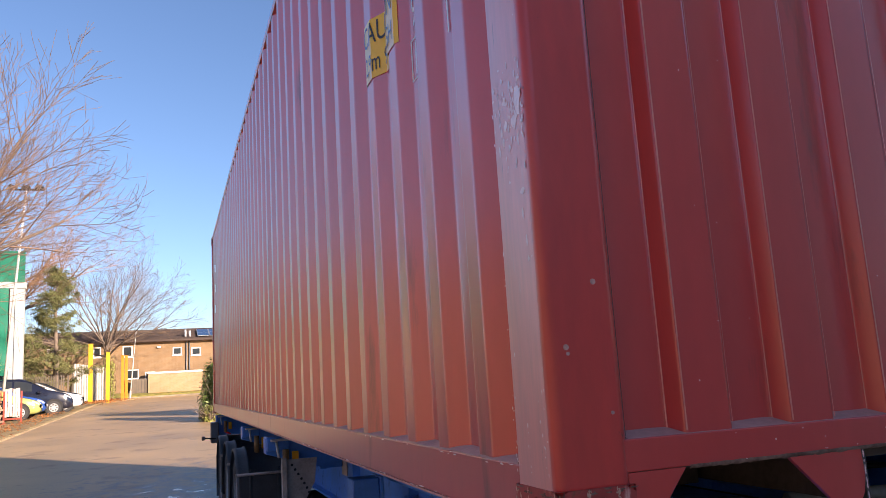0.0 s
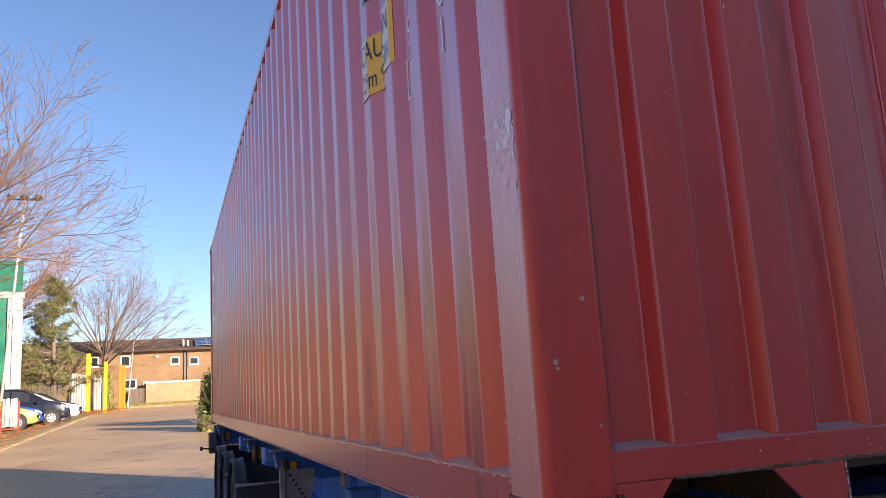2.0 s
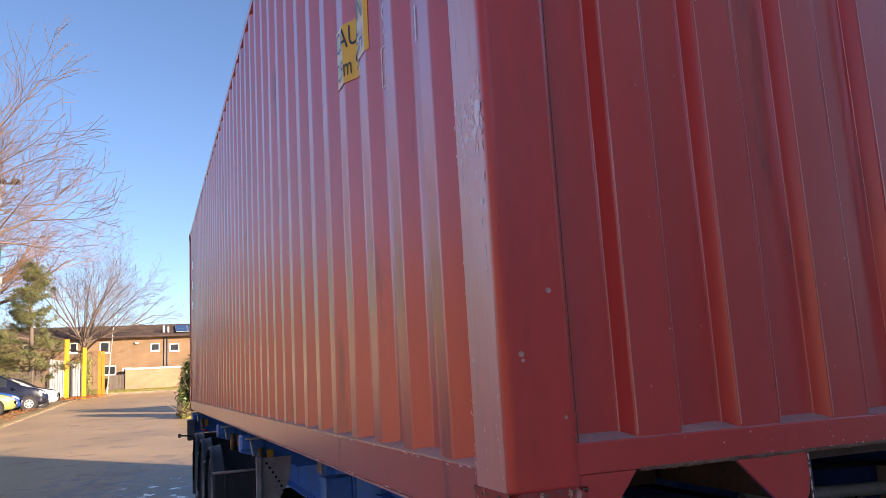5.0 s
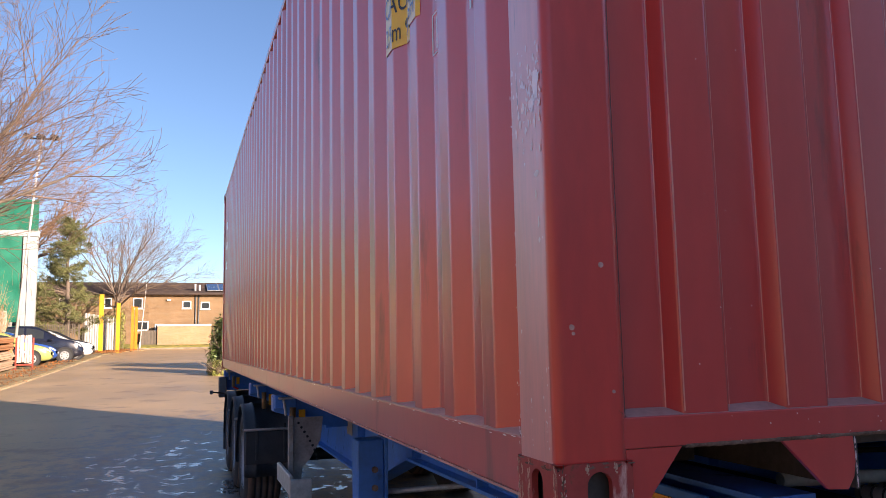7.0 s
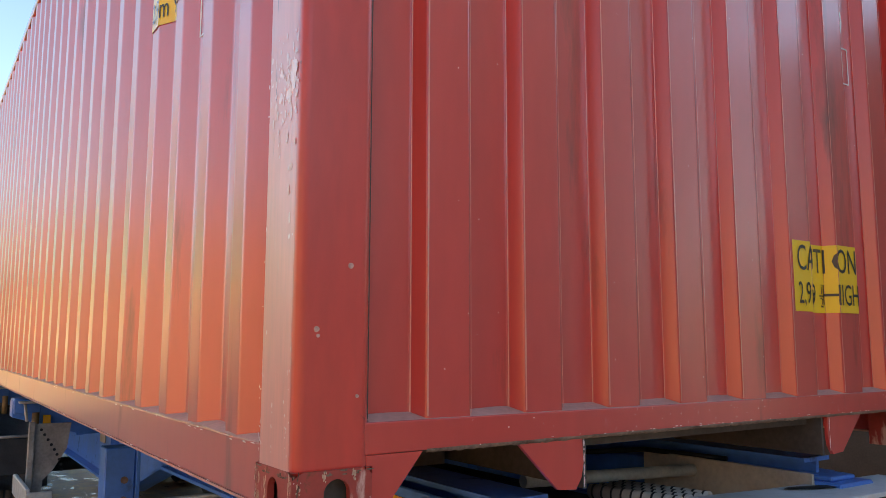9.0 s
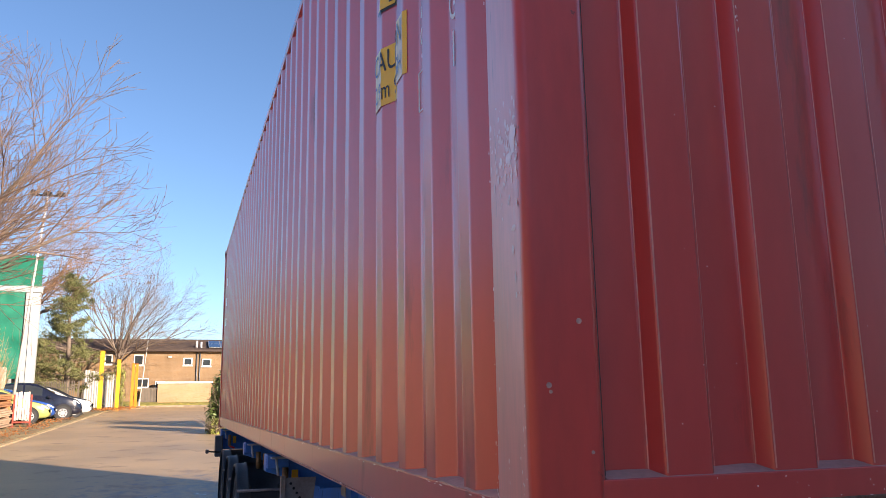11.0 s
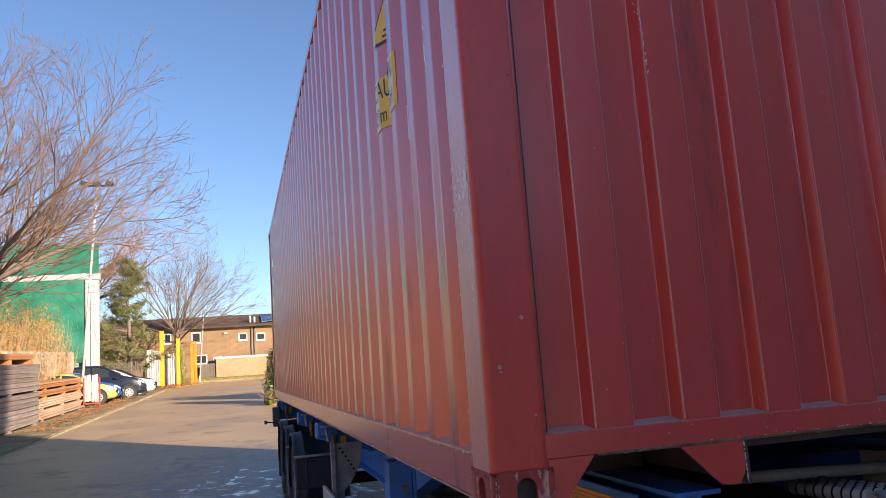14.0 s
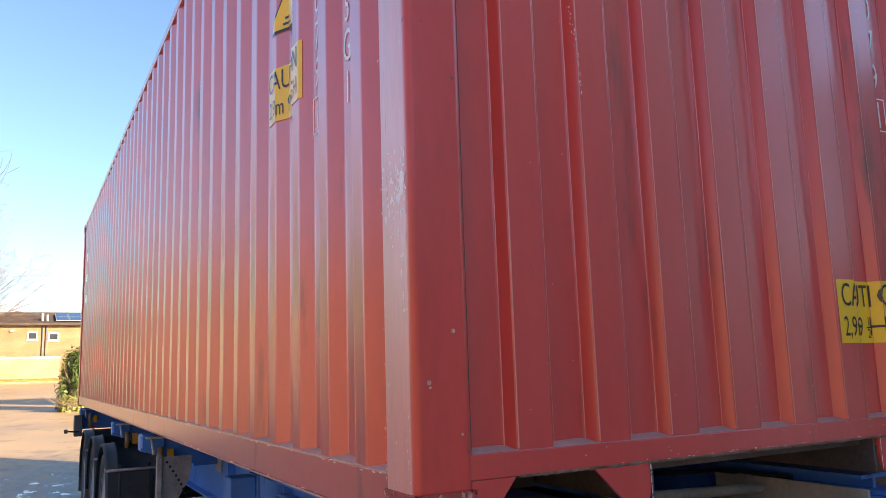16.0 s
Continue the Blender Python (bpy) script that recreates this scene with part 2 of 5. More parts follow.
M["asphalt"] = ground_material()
M["brick"] = brick_material("ochre_brick", (0.27, 0.165, 0.080), (0.21, 0.125, 0.060), (0.36, 0.29, 0.20))
M["brick_pale"] = brick_material("pale_brick", (0.44, 0.28, 0.145), (0.37, 0.225, 0.115), (0.42, 0.35, 0.26))
M["roof"] = mat("brown_roof_tile", (0.075, 0.050, 0.040), 0.8, vary=0.35, scale=2.5, grain=14, bump=0.4)
M["white"] = mat("white_gloss_paint", (0.78, 0.77, 0.74), 0.4, vary=0.08, scale=4)
M["glass"] = mat("window_glass", (0.03, 0.035, 0.04), 0.06, vary=0.2, scale=1, bump=0.0, rvary=0.02)
M["car_glass"] = mat("car_window_glass", (0.03, 0.035, 0.04), 0.05, vary=0.2, scale=1, bump=0.0, rvary=0.02)
M["solar"] = mat("solar_cell", (0.015, 0.03, 0.085), 0.12, vary=0.2, scale=2, bump=0.0, rvary=0.03)
M["alu"] = mat("aluminium_frame", (0.55, 0.56, 0.57), 0.4, metal=0.7, vary=0.1)
M["kerb"] = mat("kerb_stone", (0.26, 0.21, 0.15), 0.85, vary=0.25, scale=5, random_piece=0.15)
M["kerb_dirty"] = mat("dirt_covered_kerb", (0.36, 0.265, 0.15), 0.9, vary=0.4, scale=4, random_piece=0.2)
M["grass"] = mat("winter_grass", (0.16, 0.17, 0.04), 0.9, vary=0.35, scale=3, grain=40, bump=0.6, depth=0.03, tint=(0.34, 0.29, 0.07))
M["verge"] = mat("leafy_verge_soil", (0.26, 0.185, 0.10), 0.9, vary=0.4, scale=2, grain=25, bump=0.7, depth=0.03, tint=(0.42, 0.33, 0.16))
M["leaf_dead"] = mat("dead_leaf", (0.33, 0.13, 0.035), 0.8, vary=0.5, scale=3)
M["bark"] = mat("tree_bark", (0.17, 0.13, 0.10), 0.85, vary=0.35, scale=5, grain=40, bump=0.4)
M["twig"] = mat("bare_twig", (0.21, 0.155, 0.115), 0.8, vary=0.3, scale=1.5)
M["twig_red"] = mat("reddish_twig", (0.30, 0.17, 0.095), 0.8, vary=0.3, scale=1.5)
M["needle"] = mat("conifer_needle", (0.13, 0.15, 0.055), 0.75, vary=0.4, scale=1.2, tint=(0.25, 0.25, 0.09))
M["leaf"] = mat("laurel_leaf", (0.050, 0.105, 0.022), 0.40, vary=0.45, scale=2.5, tint=(0.16, 0.22, 0.045))
M["leaf_yellow"] = mat("yellow_green_leaf", (0.27, 0.29, 0.06), 0.6, vary=0.4, scale=3)
M["twig_near"] = mat("dark_red_twig", (0.20, 0.132, 0.094), 0.8, vary=0.3, scale=1.5)
M["twig_tan"] = mat("tan_twig", (0.40, 0.26, 0.13), 0.8, vary=0.3, scale=1.5)
M["leaf_orange"] = mat("orange_leaf", (0.42, 0.23, 0.05), 0.6, vary=0.4, scale=2)
M["yellow"] = mat("yellow_post_paint", (0.68, 0.36, 0.014), 0.45, vary=0.12, scale=3)
M["orange"] = mat("orange_post_paint", (0.70, 0.22, 0.012), 0.45, vary=0.12, scale=3)
M["pole"] = mat("grey_pole_paint", (0.50, 0.49, 0.46), 0.5, vary=0.15, scale=5)
M["gate"] = mat("grey_sheet_steel", (0.44, 0.43, 0.41), 0.5, metal=0.2, vary=0.15, scale=4)
M["palisade"] = mat("weathered_palisade", (0.42, 0.36, 0.28), 0.7, vary=0.25, scale=4, random_piece=0.2)
M["palisade_dark"] = mat("dark_palisade", (0.13, 0.105, 0.08), 0.7, vary=0.25, scale=4, random_piece=0.2)
M["sheet"] = mat("green_sheeting", (0.012, 0.165, 0.10), 0.45, vary=0.25, scale=1.2, grain=12, bump=0.2, depth=0.03)
M["frame_white"] = mat("white_steel_frame", (0.43, 0.44, 0.43), 0.5, vary=0.1, scale=3)
M["timber_grey"] = mat("silvered_timber", (0.23, 0.185, 0.16), 0.85, vary=0.45, scale=6, grain=60, bump=0.3, stretch=(1, 0.08, 1), random_piece=0.22)
M["timber_red"] = mat("orange_brown_timber", (0.42, 0.19, 0.075), 0.75, vary=0.25, scale=6, grain=60, bump=0.3, stretch=(1, 0.08, 1), random_piece=0.30)
M["timber_tan"] = mat("tan_timber", (0.42, 0.29, 0.19), 0.8, vary=0.35, scale=6, grain=60, bump=0.3, stretch=(1, 0.08, 1), random_piece=0.25)
M["slat"] = mat("faded_pink_slat", (0.62, 0.50, 0.44), 0.7, vary=0.15, scale=5)
M["redframe"] = mat("rusty_red_frame", (0.30, 0.06, 0.04), 0.6, vary=0.25, scale=6)
M["buff_wall"] = mat("buff_render", (0.35, 0.22, 0.145), 0.85, vary=0.15, scale=0.5, grain=20)
M["cladding"] = mat("pale_grey_cladding", (0.36, 0.35, 0.345), 0.6, vary=0.15, scale=0.6)


def car_paint(name, c):
    return mat(name, c, 0.22, vary=0.06, scale=1, bump=0.0, coat=0.6, spec=0.5, rvary=0.05)


# ---- mesh makers ----
def box(bm, x0, y0, z0, x1, y1, z1, bevel=0.0, seg=1):
    b2 = bmesh.new()
    bmesh.ops.create_cube(b2, size=1)
    for v in b2.verts:
        v.co = ((v.co.x + .5) * (x1 - x0) + x0, (v.co.y + .5) * (y1 - y0) + y0, (v.co.z + .5) * (z1 - z0) + z0)
    if bevel:
        bmesh.ops.bevel(b2, geom=b2.edges[:], offset=bevel, segments=seg, affect="EDGES", profile=0.5)
    join(bm, b2)
    return bm


def join(bm, b2):
    me = bpy.data.meshes.new("tmp")
    b2.to_mesh(me)
    b2.free()
    bm.from_mesh(me)
    bpy.data.meshes.remove(me)


def cyl(bm, p0, p1, r0, r1=None, n=12, cap=True):
    p0, p1 = Vector(p0), Vector(p1)
    r1 = r0 if r1 is None else r1
    d = (p1 - p0).normalized()
    a = d.orthogonal().normalized()
    b = d.cross(a)
    ring = []
    for p, r in ((p0, r0), (p1, r1)):
        ring.append([bm.verts.new(p + r * (math.cos(t) * a + math.sin(t) * b)) for t in (2 * math.pi * k / n for k in range(n))])
    for k in range(n):
        f = bm.faces.new((ring[0][k], ring[0][(k + 1) % n], ring[1][(k + 1) % n], ring[1][k]))
        f.smooth = n > 6
    if cap:
        bm.faces.new(ring[0][::-1])
        bm.faces.new(ring[1])
    return bm


def prism(bm, pts, axis, a0, a1, bevel=0.0):
    """A polygon of 2D points extruded along an axis: x takes (y, z), y takes (x, z), z takes (x, y)."""
    b2 = bmesh.new()
    def co(p, a):
        return {"x": (a, p[0], p[1]), "y": (p[0], a, p[1]), "z": (p[0], p[1], a)}[axis]
    lo, hi = [b2.verts.new(co(p, a0)) for p in pts], [b2.verts.new(co(p, a1)) for p in pts]
    b2.faces.new(lo)
    b2.faces.new(hi[::-1])
    for k in range(len(pts)):
        b2.faces.new((lo[k], hi[k], hi[(k + 1) % len(pts)], lo[(k + 1) % len(pts)]))
    bmesh.ops.recalc_face_normals(b2, faces=b2.faces[:])
    if bevel:
        bmesh.ops.bevel(b2, geom=b2.edges[:], offset=bevel, segments=2, affect="EDGES", profile=0.5)
    join(bm, b2)
    return bm


def part(name, bm, material, parent=None, label="", smooth=False):
    me = bpy.data.meshes.new(name)
    bm.to_mesh(me)
    bm.free()
    if smooth:
        for p in me.polygons:
            p.use_smooth = True
    me.materials.append(M[material] if isinstance(material, str) else material)
    ob = new(name, me)
    if parent is not None:
        ob.parent = parent
    if label:
        tagged(ob, label)
    return ob


def pydata(name, verts, faces, material, parent=None, label="", smooth=False):
    me = bpy.data.meshes.new(name)
    me.from_pydata(verts, [], faces)
    if smooth:
        for p in me.polygons:
            p.use_smooth = True
    me.materials.append(M[material] if isinstance(material, str) else material)
    ob = new(name, me)
    if parent is not None:
        ob.parent = parent
    if label:
        tagged(ob, label)
    return ob


def thing(name, at=(0, 0, 0), label="", category="", group="", kind="", rz=0):
    ob = new(name)
    ob.empty_display_size = 0.2
    ob.matrix_basis = pose(*at, 0, 0, rz)
    return tagged(ob, label, category, group, kind)


def B():
    return bmesh.new()


def ground_z(y):
    return -0.15 + 0.0265 * max(0.0, min(y, 95) - 9)


# ---- ground ----
def make_ground():
    xs = [-900, -300, -120, -60] + [-40 + 2 * k for k in range(31)] + [40, 80, 160, 400, 900]
    ys = [-900, -200, -60, -20] + [-10 + 1.5 * k for k in range(72)] + [120, 200, 400, 900, 2500]
    verts, faces = [], []
    for y in ys:
        for x in xs:
            verts.append((x, y, ground_z(y) + 0.02 * noise.noise((x * .25, y * .25, 0))))
    k = len(xs)
    for j in range(len(ys) - 1):
        for i in range(k - 1):
            a = j * k + i
            faces.append((a, a + 1, a + k + 1, a + k))
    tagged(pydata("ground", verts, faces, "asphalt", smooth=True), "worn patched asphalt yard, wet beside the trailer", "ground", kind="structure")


make_ground()


def strip(name, rows, z, material, label, category):
    """A raised strip of ground between two lines: rows of (y, x0, x1)."""
    verts, faces = [], []
    for y, x0, x1 in rows:
        for k in range(7):
            x = x0 + (x1 - x0) * k / 6
            e = 0 if k in (0, 6) else 1
            verts.append((x, y, ground_z(y) + z + e * 0.06 * noise.noise((x * 1.3, y * 1.3, 2)) + 0.03 * e))
    for j in range(len(rows) - 1):
        for k in range(6):
            a = j * 7 + k
            faces.append((a, a + 1, a + 8, a + 7))
    n = len(verts)
    for y, x0, x1 in rows:
        verts += [(x0, y, ground_z(y) - .2), (x1, y, ground_z(y) - .2)]
    for j in range(len(rows) - 1):
        faces.append((j * 7, (j + 1) * 7, n + 2 * j + 2, n + 2 * j))
        faces.append((j * 7 + 6, n + 2 * j + 1, n + 2 * j + 3, (j + 1) * 7 + 6))
    return tagged(pydata(name, verts, faces, material), label, category, kind="structure")


strip("verge", [(y, -40, -6.0 + 0.012 * (y - 24)) for y in np.arange(12.0, 56.1, 2)], 0.06, "verge", "leaf-strewn bare earth verge beside the road", "verge")
def grass_bank():
    verts, faces, n = [], [], 121
    prof = ((68.12, -.1), (68.14, .14), (68.6, .27), (69.2, .40), (69.9, .50))
    for y, z in prof:
        for k in range(n):
            x = -30 + 0.5 * k
            verts.append((x, y, ground_z(68) + z + (.05 * noise.noise((x * .9, y, 4)) if z > .2 else 0)))
    for j in range(len(prof) - 1):
        for k in range(n - 1):
            a = j * n + k
            faces.append((a, a + 1, a + n + 1, a + n))
    tagged(pydata("grass_strip", verts, faces, "grass", smooth=True), "low bank of winter grass before the houses", "grass", kind="structure")


grass_bank()
strip("pavement", [(56.5, -40, -5.6), (62, -40, -5.0), (66, -40, -3.4), (68.2, -40, -3.4)], 0.05, "verge", "littered earth under the yellow posts", "pavement")


# ---- the shipping container: front lower left corner at (0, 0, ZB) ----
ZB, LEN, WID, HGT = 1.15, 12.192, 2.438, 2.896
ZT = ZB + HGT


def side_profile():
    """Bend points (y, depth) of a long side, outer face at depth 0.006, inner at 0.042."""
    pts, y = [(0.150, 0.042), (0.247, 0.042)], 0.247
    while y + 0.2845 < LEN - 0.17:
        pts += [(y + 0.068, 0.006), (y + 0.143, 0.006), (y + 0.211, 0.042), (y + 0.2845, 0.042)]
        y += 0.2845
    return pts + [(LEN - 0.150, 0.042)]


def end_profile():
    """Bend points (x, depth) of the front end wall."""
    pts, x = [(0.140, 0.047), (0.271, 0.047)], 0.290
    for k in range(8):
        pts += [(x, 0.008), (x + 0.108, 0.008), (x + 0.127, 0.047)]
        if x + 0.239 < WID - 0.16:
            pts.append((x + 0.239, 0.047))
        x += 0.258
    return [p for p in pts if p[0] < WID - 0.145] + [(WID - 0.14, 0.047)]


SIDE, END = side_profile(), end_profile()


def depth_at(prof, a):
    for (a0, d0), (a1, d1) in zip(prof, prof[1:]):
        if a0 <= a <= a1:
            return d0 + (d1 - d0) * (a - a0) / max(1e-6, a1 - a0)
    return prof[-1][1]


def corrugated(name, prof, co, z0, z1, parent, rows=16, r=0.005):
    """A folded sheet with rounded bends and a slight unevenness."""
    line = [prof[0]]
    for p, q, s in zip(prof, prof[1:], prof[2:]):
        a, b, c = Vector(p), Vector(q), Vector(s)
        e, f = b + (a - b).normalized() * r, b + (c - b).normalized() * r
        m = (e + f) / 2 * 0.5 + b * 0.5
        e2, f2 = b + (a - b).normalized() * r * 1.5, b + (c - b).normalized() * r * 1.5
        line += [tuple(e2), tuple(e), tuple(m), tuple(f), tuple(f2)]
    line.append(prof[-1])
    verts, faces, k = [], [], len(line)
    for j in range(rows + 1):
        z = z0 + (z1 - z0) * j / rows
        for a, d in line:
            wob = 0.0022 * noise.noise((a * 2.2, z * 1.1, 5)) + 0.0009 * noise.noise((a * 9, z * 2.5, 9))
            verts.append(co(a, d + wob, z))
    for j in range(rows):
        for i in range(k - 1):
            a = j * k + i
            faces.append((a, a + 1, a + k + 1, a + k))
    ob = pydata(name, verts, faces, "paint", parent, smooth=True)
    return ob


def casting(x0, y0, z0, sx, sy, parent):
    """A corner casting: a block with rounded edges and oval holes through its outer faces."""
    bm = B()
    wid, dep, hgt, t = 0.162, 0.178, 0.118, 0.014
    # local box 0..wid, 0..dep; faces at local x=0 (side) and y=0 (end) carry holes
    def P(u, v, z):
        return (x0 + sx * u, y0 + sy * v, z0 + z)
    def holed(plane, w0, hc, hw, hh):
        n = 24
        outer, inner, back = [], [], []
        for k in range(n):
            a = 2 * math.pi * k / n
            c, s = math.cos(a), math.sin(a)
            ix = hc + hw * c
            iz = hgt / 2 + (hh - hw) * (1 if s > 0.01 else -1 if s < -0.01 else 0) + hw * s
            sc = min((w0 / 2) / max(1e-6, abs(c)), (hgt / 2) / max(1e-6, abs(s)))
            ox, oz = w0 / 2 + c * sc, hgt / 2 + s * sc
            for lst, uu, zz, dd in ((outer, ox, oz, 0), (inner, ix, iz, 0), (back, ix, iz, t)):
                lst.append(bm.verts.new(P(dd, uu, zz) if plane == "x" else P(uu, dd, zz)))
        for k in range(n):
            q = (k + 1) % n
            bm.faces.new((outer[k], outer[q], inner[q], inner[k]))
            bm.faces.new((inner[k], inner[q], back[q], back[k]))
    holed("x", dep, dep * 0.50, 0.026, 0.042)
    holed("y", wid, wid * 0.55, 0.027, 0.042)
    for a, b in (((0, dep, 0), (wid, dep, hgt)), ((wid, 0, 0), (wid, dep, hgt))):
        v = [bm.verts.new(P(*p)) for p in ((a[0], a[1], 0), (b[0], b[1], 0), (b[0], b[1], hgt), (a[0], a[1], hgt))]
        bm.faces.new(v)
    for z in (0, hgt):
        bm.faces.new([bm.verts.new(P(*p)) for p in ((0, 0, z), (wid, 0, z), (wid, dep, z), (0, dep, z))])
    bmesh.ops.remove_doubles(bm, verts=bm.verts[:], dist=0.0004)
    bmesh.ops.recalc_face_normals(bm, faces=bm.faces[:])
    ob = part("corner_casting", bm, "casting", parent, "scuffed red cast steel corner with oval holes")
    # dark block put in for the shade seen through the oval holes
    lo, hi = Vector(P(0.030, 0.030, 0.004)), Vector(P(wid - 0.004, dep - 0.004, hgt - 0.004))
    part("casting_shade_block", box(B(), min(lo.x, hi.x), min(lo.y, hi.y), lo.z, max(lo.x, hi.x), max(lo.y, hi.y), hi.z), "underside", ob, "dark block standing for the shade inside the casting")
    return ob


def chips(name, spots, parent, material="chip"):
    """Small irregular flakes lying on a surface: spots of (centre, u axis, v axis, half u, half v)."""
    verts, faces = [], []
    for c, u, v, hu, hv in spots:
        n, base = random.randint(6, 9), len(verts)
        c = Vector(c) - Vector(u).cross(Vector(v)) * (3e-6 * len(faces) * (1 if abs(u[1]) > .5 else -1))
        for k in range(n):
            a = 2 * math.pi * k / n + random.uniform(-.25, .25)
            r = random.uniform(.55, 1.15)
            verts.append(tuple(Vector(c) + Vector(u) * hu * r * math.cos(a) + Vector(v) * hv * r * math.sin(a)))
        faces.append(tuple(range(base, base + n)))
    return pydata(name, verts, faces, material, parent)


def text_bm(s, size):
    cu = bpy.data.curves.new("t", "FONT")
    cu.body, cu.size, cu.align_x, cu.resolution_u = s, size, "CENTER", 3
    ob = new("t", cu)
    me = bpy.data.meshes.new_from_object(ob.evaluated_get(bpy.context.evaluated_depsgraph_get()))
    bpy.data.objects.remove(ob)
    bm = B()
    bm.from_mesh(me)
    bpy.data.meshes.remove(me)
    return bm


def rect_bm(w_, h_, z=0):
    bm = B()
    bm.faces.new([bm.verts.new(p) for p in ((-w_ / 2, -h_ / 2, 0), (w_ / 2, -h_ / 2, 0), (w_ / 2, h_ / 2, 0), (-w_ / 2, h_ / 2, 0))])
    return bm


def applied(name, bm, wall, a, z, lift, material, parent, label="", sx=1.0):
    """Lays a flat drawing on a folded wall, centred at a along it and z up, following its folds."""
    prof = SIDE if wall == "side" else END
    sgn = -1 if wall == "side" else 1
    for v in bm.verts:
        v.co = (a + sgn * v.co.x * sx, 0, z + v.co.y)
    for b, _ in prof:
        bmesh.ops.bisect_plane(bm, geom=bm.verts[:] + bm.edges[:] + bm.faces[:], plane_co=(b, 0, 0), plane_no=(1, 0, 0), dist=1e-5)
    for v in bm.verts:
        d = depth_at(prof, v.co.x) - lift
        v.co = (d, v.co.x, v.co.z) if wall == "side" else (v.co.x, d, v.co.z)
    return part(name, bm, material, parent, label)


def make_container():
    c = thing("shipping_container", (0, 0, ZB), "oxide-red corrugated steel shipping container with scraped paint on a trailer", "shipping container")
    root = c
    def P(name, bm, m, label="", smooth=False):
        ob = part(name, bm, m, None, label, smooth)
        ob.parent = root
        ob.matrix_parent_inverse = root.matrix_basis.inverted()
        return ob
    def own(ob):
        ob.parent = root
        ob.matrix_parent_inverse = root.matrix_basis.inverted()
        return ob
    # walls and roof
    own(corrugated("side_panel", SIDE, lambda a, d, z: (d, a, z), ZB + 0.150, ZT - 0.055, None))
    own(corrugated("side_panel", SIDE, lambda a, d, z: (WID - d, a, z), ZB + 0.150, ZT - 0.055, None, 4))
    own(corrugated("end_panel", END, lambda a, d, z: (a, d, z), ZB + 0.195, ZT - 0.055, None, 16, 0.004))
    P("roof", box(B(), 0.03, 0.03, ZT - 0.045, WID - 0.03, LEN - 0.03, ZT - 0.012, 0.004), "paint")
    P("rear_door", box(B(), 0.10, LEN - 0.06, ZB + 0.10, WID - 0.10, LEN - 0.03, ZT - 0.08, 0.005), "paint")
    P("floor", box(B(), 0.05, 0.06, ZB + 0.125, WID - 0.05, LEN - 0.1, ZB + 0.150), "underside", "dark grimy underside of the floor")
    for k in range(30):
        y = 0.55 + 0.39 * k
        if y < 3.2:
            for x0, x1 in ((0.06, 0.70), (WID - 0.70, WID - 0.06)):
                P("cross_member", box(B(), x0, y, ZB + 0.012, x1, y + 0.045, ZB + 0.124), "underside")
        else:
            P("cross_member", box(B(), 0.06, y, ZB + 0.012, WID - 0.06, y + 0.045, ZB + 0.124), "underside")
    # highlights painted as thin pale strips along the folds of the end wall
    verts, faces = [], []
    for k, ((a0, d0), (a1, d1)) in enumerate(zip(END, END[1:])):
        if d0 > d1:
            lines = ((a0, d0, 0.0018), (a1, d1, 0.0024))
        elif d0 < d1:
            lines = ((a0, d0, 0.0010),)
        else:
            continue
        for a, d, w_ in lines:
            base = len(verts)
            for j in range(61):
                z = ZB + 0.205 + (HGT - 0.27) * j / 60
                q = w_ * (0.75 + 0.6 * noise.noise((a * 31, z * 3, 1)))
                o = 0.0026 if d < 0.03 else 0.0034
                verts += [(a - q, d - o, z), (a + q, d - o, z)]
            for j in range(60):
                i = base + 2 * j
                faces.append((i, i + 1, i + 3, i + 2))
    tagged(own(pydata("worn_fold", verts, faces, "fold_glint", None)), "thin pale lines painted as highlights along the folds", kind="stuff")
    # rails
    for x0, x1 in ((0.004, 0.050), (WID - 0.050, WID - 0.004)):
        P("bottom_rail", box(B(), x0, 0.160, ZB + 0.036, x1, LEN - 0.16, ZB + 0.156, 0.006, 2), "paint", smooth=False)
        P("rail_lip", box(B(), x0 + 0.001, 0.180, ZB + 0.030, x1 + 0.05 * (1 if x0 < 1 else 0), LEN - 0.18, ZB + 0.036), "ledge", "dusty chipped lower lip")
        P("top_rail", box(B(), x0 - 0.002, 0.150, ZT - 0.060, x1 + 0.012, LEN - 0.15, ZT, 0.006, 2), "paint")
    # a crumpled, dusty weld ledge between rail and side sheet
    verts, faces = [], []
    n = 240
    for k in range(n + 1):
        y = 0.176 + (LEN - 0.36) * (k / n) ** 1.6
        h = 0.1575 + 0.004 * noise.noise((y * 6, 0, 0)) + 0.003 * noise.noise((y * 17, 3, 0))
        verts += [(0.003 + 0.002 * noise.noise((y * 9, 7, 0)), y, ZB + h - 0.004), (0.004, y, ZB + h), (0.046, y, ZB + h + 0.010)]
    for k in range(n):
        for j in (0, 1):
            a = 3 * k + j
            faces.append((a, a + 1, a + 4, a + 3))
    own(pydata("weld_ledge", verts, faces, "ledge", None, "dusty chipped ledge above the bottom rail", True))
    # front sill with two tunnel webs and corner gussets
    P("front_sill", box(B(), 0.140, 0.0025, ZB + 0.138, WID - 0.140, 0.060, ZB + 0.199, 0.003, 2), "paint")
    verts, faces = [], []
    for k in range(121):
        x = 0.158 + (WID - 0.316) * k / 120
        verts += [(x, 0.005, ZB + 0.1988 + 0.0015 * noise.noise((x * 20, 1, 0))), (x, 0.050, ZB + 0.212 + 0.003 * noise.noise((x * 11, 4, 0)))]
